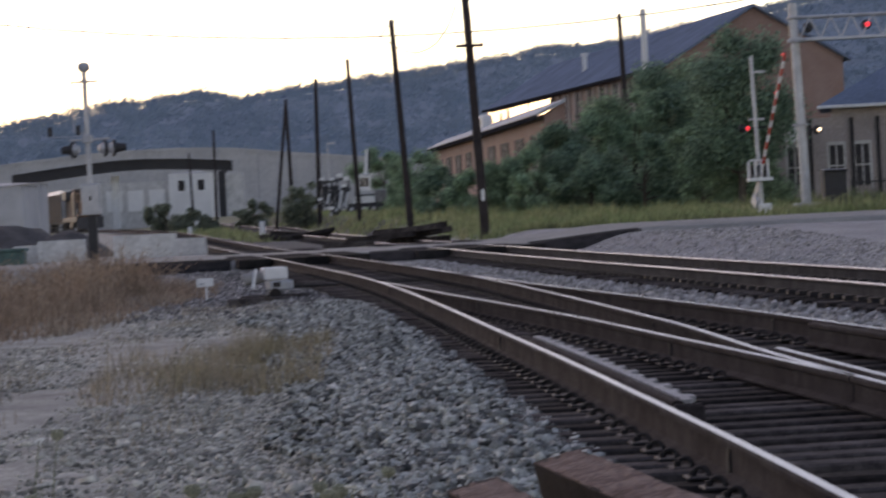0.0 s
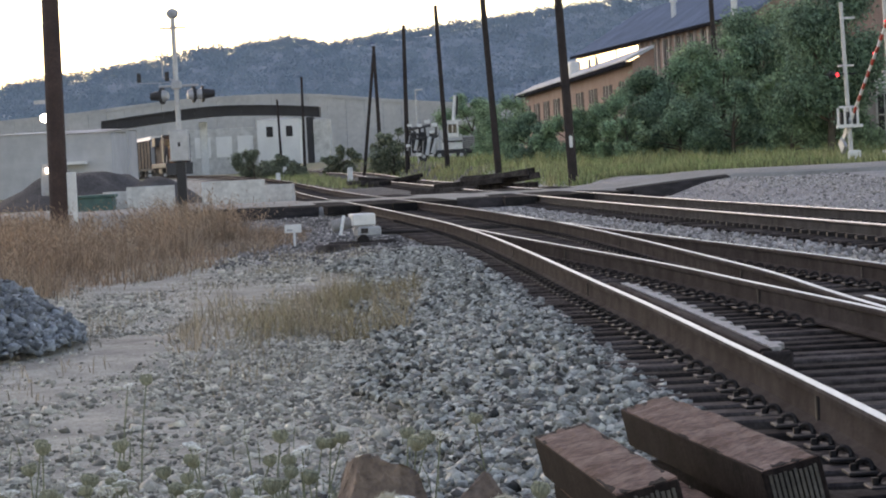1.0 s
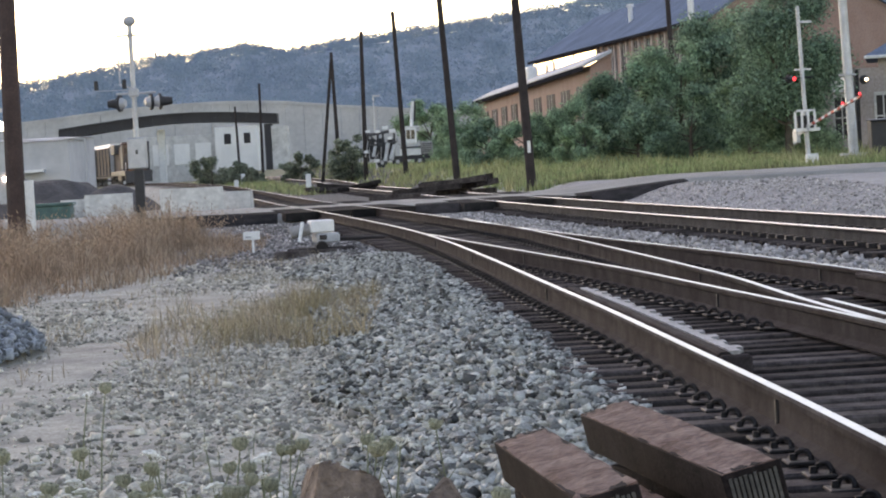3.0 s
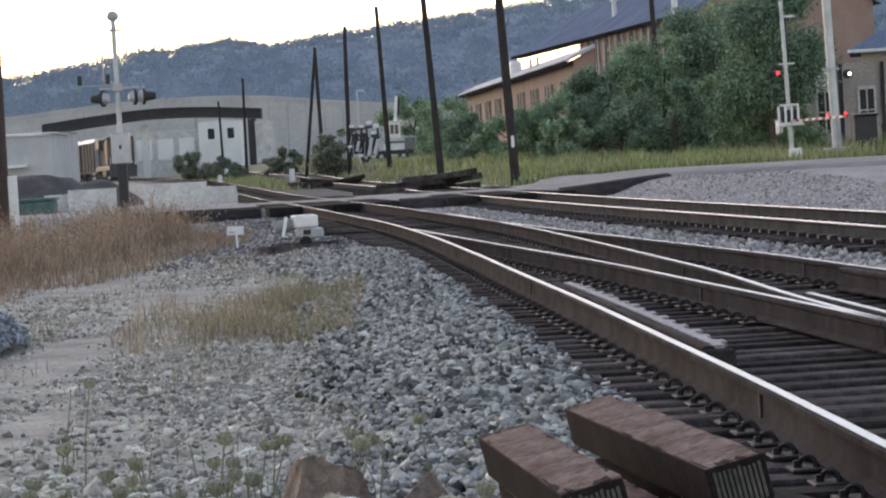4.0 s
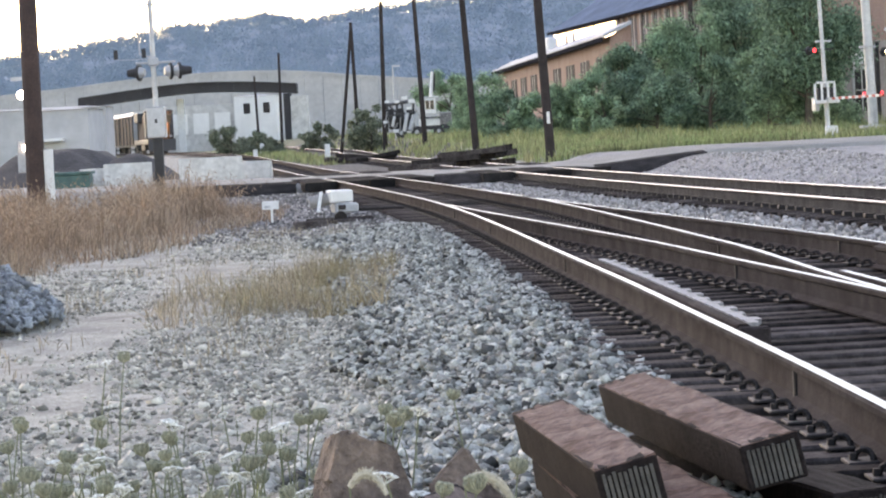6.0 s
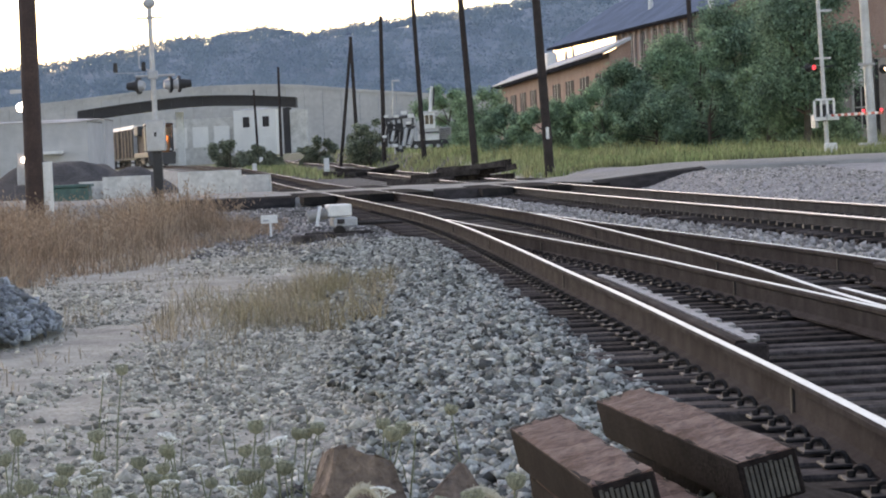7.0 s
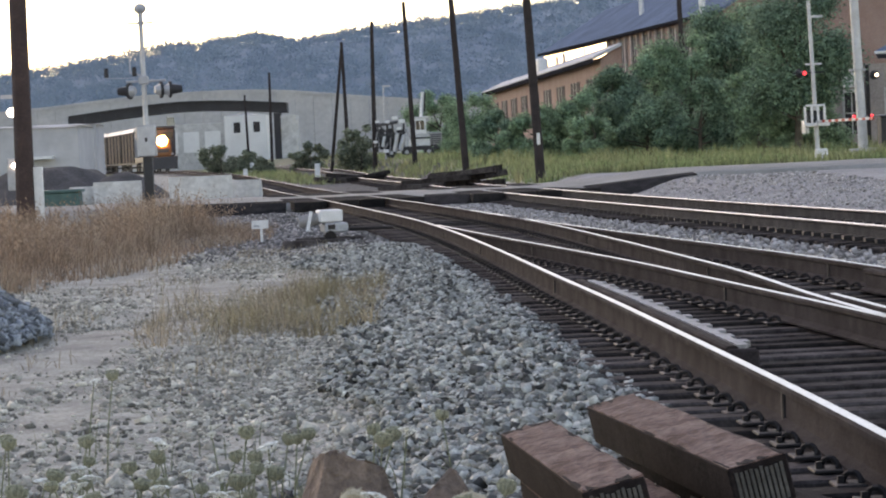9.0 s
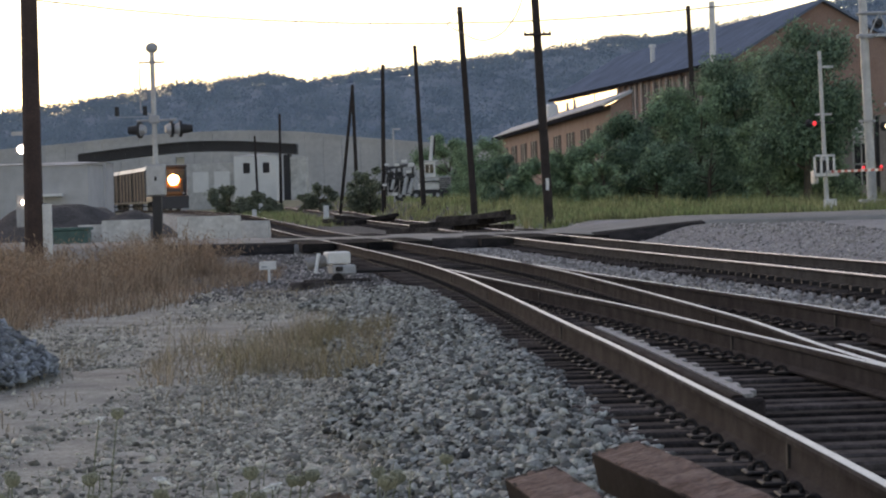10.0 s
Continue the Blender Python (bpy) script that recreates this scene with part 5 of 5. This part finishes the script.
part("latch", box(B(), 0.02, -0.375, 0.12, 0.14, -0.361, 0.20), M_CLIP, cv)
part("lever", rod(B(), (-0.30, -0.2, 0.1), (-0.22, -0.1, 0.42), 0.03, seg=8), M_WHITE, sm)
part("throw_rod", rod(B(), (0.3, 0, 0.12), (1.15, 0.05, 0.10), 0.028, seg=8), M_CLIP, sm)
sign = thing("small_white_sign", "small white plate on a thin stake", "sign", pose(-3.03, 50.8, ground_z(-3.03, 50.8)))
part("stake", box(B(), -0.02, -0.02, -0.1, 0.02, 0.02, 0.38), M_WHITE, sign)
pl = part("plate", box(B(), -0.17, -0.03, 0.26, 0.13, -0.01, 0.41, 0.004), M_WHITE, sign)
part("dark_mark", box(B(), -0.13, -0.033, 0.29, -0.03, -0.0305, 0.33), M_GREY, pl)


# ---- timber blocks by the near rail ----
def block(cx, cy, top, length, turn, roll, tilt, width=0.195, height=0.155, seed=0, top_mat=None):
    th = thing("timber_block", "short brown creosoted timber block with a ribbed end", "timber block", pose(cx, cy, top, tilt, roll, turn), "stacked timber blocks")
    bm = box(B(), -width / 2, -length / 2, -height, width / 2, length / 2, -0.004, 0.006)
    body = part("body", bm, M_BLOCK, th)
    rng = random.Random(seed)
    n, k = 14, 8
    bm = B()
    grid = []
    for j in range(n + 1):
        row = []
        for i in range(k + 1):
            edge = 0.008 * rng.random() if i in (0, k) or j in (0, n) else 0
            row.append(bm.verts.new((-width / 2 + 0.003 + (width - 0.006) * i / k, -length / 2 + 0.003 + (length - 0.006) * j / n, 0.003 * rng.uniform(-1, 1) - edge)))
        grid.append(row)
    for j in range(n):
        for i in range(k):
            bm.faces.new((grid[j][i], grid[j][i + 1], grid[j + 1][i + 1], grid[j + 1][i]))
    geo = bmesh.ops.extrude_face_region(bm, geom=list(bm.faces))
    bmesh.ops.translate(bm, verts=[v for v in geo["geom"] if isinstance(v, bmesh.types.BMVert)], vec=(0, 0, -0.02))
    bmesh.ops.recalc_face_normals(bm, faces=bm.faces)
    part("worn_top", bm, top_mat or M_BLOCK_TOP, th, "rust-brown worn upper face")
    ribs = 10
    for i in range(ribs):
        x = -width / 2 + 0.016 + (width - 0.032) * (i + 0.5) / ribs
        part("rib", box(B(), x - 0.0048, -length / 2 - 0.006, -height + 0.012, x + 0.0048, -length / 2 + 0.003, -0.022 - 0.01 * rng.random()), M_RIB, body)


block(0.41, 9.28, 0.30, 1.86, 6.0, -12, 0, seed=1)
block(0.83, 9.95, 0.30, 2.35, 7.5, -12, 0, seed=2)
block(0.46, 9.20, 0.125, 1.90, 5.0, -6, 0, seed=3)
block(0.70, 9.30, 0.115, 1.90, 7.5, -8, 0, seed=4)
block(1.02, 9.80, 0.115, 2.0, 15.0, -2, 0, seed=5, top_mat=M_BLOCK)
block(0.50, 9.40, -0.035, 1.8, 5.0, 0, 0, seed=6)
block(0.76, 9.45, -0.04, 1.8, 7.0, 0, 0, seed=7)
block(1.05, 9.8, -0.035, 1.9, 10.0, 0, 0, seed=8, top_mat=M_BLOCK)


def chunk(x, y, pts, thick, turn, tilt, seed):
    th = thing("broken_timber_chunk", "jagged broken brown slab standing among weeds", "broken timber", pose(x, y, ground_z(x, y), tilt, 0, turn), "broken timber chunks")
    rng = random.Random(seed)
    bm = prism(B(), [(px, 0, pz) for px, pz in pts], (0, 0, 0), (0, thick, 0))
    bmesh.ops.bevel(bm, geom=list(bm.edges), offset=0.012, segments=1, affect="EDGES")
    bmesh.ops.triangulate(bm, faces=bm.faces)
    bmesh.ops.subdivide_edges(bm, edges=bm.edges, cuts=2)
    for v in bm.verts:
        v.co += Vector((rng.uniform(-1, 1), rng.uniform(-1, 1), rng.uniform(-1, 1))) * 0.007
    part("slab", bm, M_SLAB, th)


chunk(0.0, 9.1, [(-0.44, -0.1), (-0.40, 0.34), (-0.35, 0.50), (-0.30, 0.49), (-0.17, 0.43), (-0.08, 0.16), (-0.07, -0.1)], 0.24, 16, -10, 1)
chunk(0.0, 9.2, [(-0.12, -0.1), (-0.07, 0.30), (0.05, 0.41), (0.13, 0.28), (0.25, 0.12), (0.25, -0.1)], 0.14, 4, -14, 2)
chunk(0.0, 8.95, [(-0.22, -0.1), (-0.19, 0.24), (-0.13, 0.29), (-0.02, 0.25), (0.10, 0.20), (0.16, -0.1)], 0.10, 2, -20, 3)
block(-0.02, 8.68, 0.14, 0.6, -20, 28, 0, seed=9, top_mat=M_SLAB)


# ---- wild carrot and weeds in the foreground ----
def umbel_mesh(seed, r):
    rng = random.Random(seed)
    bm = B()
    for i in range(34):
        a, q = rng.uniform(0, 6.283), math.sqrt(rng.random())
        p = Vector((math.cos(a) * q * r, math.sin(a) * q * r, 0.010 * (1 - q * q) + rng.uniform(0, 0.004)))
        bmesh.ops.create_icosphere(bm, subdivisions=1, radius=r * rng.uniform(0.13, 0.24), matrix=Matrix.Translation(p) @ Matrix.Diagonal((1, 1, 0.55, 1)))
    for i in range(9):
        a = 6.283 * i / 9
        rod(bm, (0, 0, -r * 0.6), (math.cos(a) * r * 0.7, math.sin(a) * r * 0.7, 0), 0.0012, seg=4)
    return bm


def nest_mesh(seed, r):
    """A curled, dry seed head: many thin rays bent inward like a bird's nest."""
    rng = random.Random(seed)
    bm = B()
    for i in range(26):
        a = 6.283 * i / 26 + rng.uniform(-0.1, 0.1)
        prev = Vector((0, 0, -r * 0.7))
        for t in (0.35, 0.7, 1.0):
            w = r * (math.sin(t * 2.3) ** 0.8) * rng.uniform(0.85, 1.1)
            p = Vector((math.cos(a) * w, math.sin(a) * w, -r * 0.7 + 1.5 * r * t))
            rod(bm, prev, p, 0.0022, 0.003, 4)
            prev = p
        bmesh.ops.create_icosphere(bm, subdivisions=1, radius=r * 0.2, matrix=Matrix.Translation(prev))
    ball(bm, (0, 0, 0), r * 0.72, 2, (1, 1, 0.95))
    return bm


def weed(kind, x, y, height, r, lean, seed):
    name = "wild_carrot" if kind == "flower" else "wild_carrot_seed_head"
    lab = "white flat-topped wild carrot flower on a thin stem" if kind == "flower" else "curled dry seed head of a wild carrot on its stem"
    z = ground_z(x, y)
    th = thing(name, lab, "wildflower", pose(x, y, z), "wild carrots")
    top = Vector((lean * height, 0.1 * lean * height, height))
    bm = B()
    mid = top * 0.5 + Vector((-0.15 * lean * height, 0, 0))
    rod(bm, (0, 0, -0.03), mid, 0.0035, 0.003, 6)
    rod(bm, mid, top, 0.003, 0.0025, 6)
    rng = random.Random(seed)
    for i in range(4):
        p = top * rng.uniform(0.15, 0.6)
        d = Vector((rng.uniform(-1, 1), rng.uniform(-1, 1), rng.uniform(0.2, 0.9))) * 0.07
        rod(bm, p, p + d, 0.002, 0.001, 4)
    part("stem", bm, M_STEM, th)
    if kind == "flower":
        h = part("flower_head", umbel_mesh(seed, r), M_UMBEL, th)
    else:
        h = part("seed_head", nest_mesh(seed, r), M_SEED, th)
    h.matrix_basis = Matrix.Translation(top) @ pose(0, 0, 0, rng.uniform(-25, 5), rng.uniform(-20, 20), 0)


def foxtail(points, r, seed):
    """An arched, fuzzy grass head: a tapering tube covered in short bristles."""
    rng = random.Random(seed)
    p = [Vector(q) for q in points]
    z = ground_z(p[0].x, p[0].y)
    th = thing("foxtail_grass", "arched pale fuzzy foxtail grass head", "grass head", pose(p[0].x, p[0].y, z), "foxtail heads")
    o = Vector((p[0].x, p[0].y, z))
    part("stem", rod(B(), (0.01, 0, -0.03), p[0] - o, 0.003, 0.003, 6), M_STEM, th)
    bm, n = B(), 14
    fine = []
    for i in range(n + 1):
        t = i / n
        a, b, c = p[0] - o, p[1] - o, p[2] - o
        fine.append(a * (1 - t) ** 2 + 2 * b * t * (1 - t) + c * t * t)
    for i in range(n):
        w = r * (0.55 + 0.45 * math.sin(math.pi * min(1, (i + 1.5) / n)))
        rod(bm, fine[i], fine[i + 1], w, w * 0.97, 8)
        d = (fine[i + 1] - fine[i]).normalized()
        for _ in range(16):
            side = d.cross(Vector((rng.gauss(0, 1), rng.gauss(0, 1), rng.gauss(0, 1)))).normalized()
            q = fine[i].lerp(fine[i + 1], rng.random())
            rod(bm, q + side * w * 0.8, q + side * w * rng.uniform(1.4, 1.9) + d * w * 0.6, 0.0011, 0.0004, 3)
    part("bristle_head", bm, M_FOX, th)


foxtail([(-0.31, 8.3, 0.27), (-0.25, 8.3, 0.36), (-0.20, 8.25, 0.25)], 0.013, 1)
foxtail([(0.03, 8.3, 0.27), (0.13, 8.3, 0.33), (0.19, 8.3, 0.15)], 0.014, 2)
foxtail([(-0.47, 8.1, 0.12), (-0.42, 8.1, 0.27), (-0.33, 8.1, 0.17)], 0.013, 3)
foxtail([(0.0, 8.1, 0.10), (0.03, 8.1, 0.20), (0.08, 8.1, 0.10)], 0.012, 4)
foxtail([(-0.28, 8.2, 0.13), (-0.23, 8.2, 0.19), (-0.17, 8.2, 0.12)], 0.012, 5)
foxtail([(-0.13, 8.2, 0.10), (-0.08, 8.2, 0.17), (-0.03, 8.2, 0.09)], 0.012, 6)
foxtail([(-0.40, 8.05, 0.09), (-0.37, 8.05, 0.19), (-0.29, 8.05, 0.13)], 0.012, 7)
rng = random.Random(21)
for i in range(170):
    y = rng.uniform(7.5, 11.2)
    x = rng.uniform(-0.168 * y, -0.045 * y if i % 4 else 0.012 * y)
    t = (y - 7.4) / 3.8
    weed("flower" if i % 3 == 0 else "seed", x, y, rng.uniform(0.14, 0.42) + 0.12 * (1 - t) * rng.random(), rng.uniform(0.020, 0.044) if i % 3 == 0 else rng.uniform(0.020, 0.034), rng.uniform(-0.3, 0.3), 100 + i)
for x, y, h in ((-1.65, 13.2, 0.46), (-1.57, 13.25, 0.48), (-0.78, 10.8, 0.42), (-0.24, 9.3, 0.52), (-0.16, 9.2, 0.55), (0.16, 8.6, 0.36)):
    weed("flower" if x < -1.6 or -0.2 < x < 0 else "seed", x, y, h, 0.03, 0.10, int(abs(x) * 100))


def weeds():
    rng = np.random.default_rng(33)
    q, stems = [], []
    # feathery leaves in loose clumps, thickest round two bright green plants
    for _ in range(520):
        y = rng.uniform(7.6, 11.0)
        x = rng.uniform(-0.17 * y, -0.045 * y)
        if noise.noise((x * 1.6, y * 0.9, 12)) < 0.05:
            continue
        for _ in range(12):
            px, py = x + rng.normal(0, 0.06), y + rng.normal(0, 0.06)
            q.append((px, py, ground_z(px, py), rng.uniform(0.03, 0.20)))
    for cx, cy, spread in ((-1.22, 10.0, 0.10), (-0.90, 9.9, 0.12), (-1.05, 8.6, 0.13), (-0.78, 8.3, 0.10), (-1.30, 8.4, 0.12)):
        for _ in range(330):
            px, py = cx + rng.normal(0, spread), cy + rng.normal(0, spread * 1.4)
            q.append((px, py, ground_z(px, py), rng.uniform(0.06, 0.27)))
    for _ in range(60):
        y = rng.uniform(9.0, 15.0)
        x = rng.uniform(-0.17 * y, -0.1)
        stems.append((x, y, ground_z(x, y), rng.uniform(0.06, 0.26)))
    blades("weed_leaves", q, M_WEED, "low green weeds in the foreground", 0.0045, 1.0, "weeds")
    blades("weed_stalks", stems, M_STEM, "thin bare weed stalks in gravel", 0.003, 0.25, "weeds")


weeds()

# ---- train ----
TRAIN = []


def wheelset(parent, x):
    bm = B()
    for s in (-0.72, 0.72):
        rod(bm, (s - 0.06, x, 0.46), (s + 0.06, x, 0.46), 0.46, seg=18)
    rod(bm, (-0.8, x, 0.46), (0.8, x, 0.46), 0.08, seg=8)
    part("wheelset", bm, M_BLACK, parent)


def locomotive():
    th = thing("diesel_locomotive", "orange-brown diesel locomotive with lit headlights hauling freight cars", "locomotive")
    part("frame", box(B(), -1.5, 0.3, 0.95, 1.5, 19.5, 1.5, 0.05), M_LOCO_D, th)
    part("pilot", prism(B(), [(-1.45, 0.25, 0.2), (1.45, 0.25, 0.2), (1.45, 0.25, 1.2), (-1.45, 0.25, 1.2)], (0, 0, 0), (0, 0.4, 0)), M_LOCO_D, th)
    nose = part("nose", box(B(), -0.95, 0.9, 1.5, 0.95, 2.6, 3.2, 0.15), M_LOCO, th)
    part("nose_stripe", box(B(), -0.7, 0.885, 1.9, 0.7, 0.897, 2.3), M_LOCO_D, nose)
    cab = part("cab", box(B(), -1.5, 2.4, 1.5, 1.5, 5.0, 4.35, 0.15), M_LOCO_D, th)
    part("cab_roof", box(B(), -1.55, 2.2, 4.3, 1.55, 5.1, 4.6, 0.14), M_LOCO_D, cab)
    for s in (-1, 1):
        part("windscreen", box(B(), s * 0.75 - 0.5, 2.36, 3.35, s * 0.75 + 0.5, 2.397, 4.0, 0.03), M_GLASS, cab)
        part("handrail", rod(B(), (s * 1.35, 0.5, 1.2), (s * 1.35, 0.5, 2.4), 0.035, seg=6), M_WHITE, th)
        part("ditch_light", rod(B(), (s * 0.95, 0.20, 1.75), (s * 0.95, 0.24, 1.75), 0.13, seg=14), M_GREY, th)
    # disc wider than the lamp itself: the bloom is put into its size
    part("headlight", rod(B(), (0.0, 0.72, 3.1), (0.0, 0.80, 3.1), 0.55, seg=20), M_LAMP, th, "warm headlight, widened to take in its glare")
    part("hood", box(B(), -0.95, 5.0, 1.5, 0.95, 18.8, 4.2, 0.12), M_CAR, th)
    part("radiator", box(B(), -1.45, 14.0, 3.4, 1.45, 18.4, 4.5, 0.1), M_LOCO_D, th)
    for x in (2.6, 4.5, 6.4, 13.6, 15.5, 17.4):
        wheelset(th, x)
    part("fuel_tank", box(B(), -1.3, 7.6, 0.35, 1.3, 12.4, 1.0, 0.12), M_LOCO_D, th)
    return th


def freight_car():
    th = thing("freight_car", "tall brown ribbed freight car with a pale roof", "freight car", None, "freight cars of the train")
    part("body", box(B(), -1.45, 0.4, 1.05, 1.45, 17.6, 4.35, 0.05), M_CAR, th)
    bm = B()
    prism(bm, [(-1.5, 0.35, 4.3), (1.5, 0.35, 4.3), (1.2, 0.35, 4.75), (-1.2, 0.35, 4.75)], (0, 0, 0), (0, 17.3, 0))
    part("roof", bm, M_CAR_ROOF, th, "pale sheet-metal roof")
    for y in np.arange(0.5, 17.8, 4.2):
        for s in (-1, 1):
            part("side_post", box(B(), s * 1.5 - 0.05, y - 0.16, 1.0, s * 1.5 + 0.05, y + 0.16, 4.3), M_BLACK, th)
    for s in (-1, 1):
        part("ladder", box(B(), s * 1.2 - 0.2, 0.34, 1.3, s * 1.2 + 0.2, 0.40, 4.2), M_GREY, th)
    for x in (2.4, 4.2, 13.8, 15.6):
        wheelset(th, x)
    part("underframe", box(B(), -1.2, 0.1, 0.8, 1.2, 17.9, 1.1), M_LOCO_D, th)
    return th


TRAIN.append((locomotive(), 0.0, 19.6))
car = freight_car()
TRAIN.append((car, 20.2, 18.0))
for k in range(1, 5):
    TRAIN.append((copy_thing(car, Matrix()), 20.2 + 18.4 * k, 18.0))


def along_track(y0, dist):
    """The point of the main track that lies dist metres behind the point at y0."""
    y, left = y0, dist
    while left > 1e-6:
        s = TRACK_1.slope(min(y, 498))
        step = min(left, 0.5)
        y += step / math.sqrt(1 + s * s)
        left -= step
    return Vector((TRACK_1.at(y), y, 0.20 + track_z(y)))


FRONT = [(0.0, 310.0), (2.5, 308.0), (5.0, 304.0), (6.0, 302.0), (7.3, 300.0), (7.8, 293.0), (8.5, 288.5), (10.0, 284.5)]
ARM = [(0.0, 56.0), (0.5, 50.0), (1.0, 42.0), (1.5, 37.0), (2.0, 29.0), (2.5, 19.0), (3.1, 9.0), (3.8, 1.5), (4.2, 0.0), (10.0, 0.0)]


def motions():
    for ob, gap, length in TRAIN:
        rows = []
        for t, y in FRONT:
            a = along_track(y, gap)
            b = along_track(y, gap + length)
            d = b - a
            rows.append((t, pose(a.x, a.y, a.z, 0, 0, math.degrees(math.atan2(-d.x, d.y)))))
        walk(ob, rows)
    walk(arm, [(t, pose(0, 0, 1.38) @ pose(0, 0, 0, 0, 0, ARM_TURN) @ pose(0, 0, 0, 0, -a, 0)) for t, a in ARM])


motions()
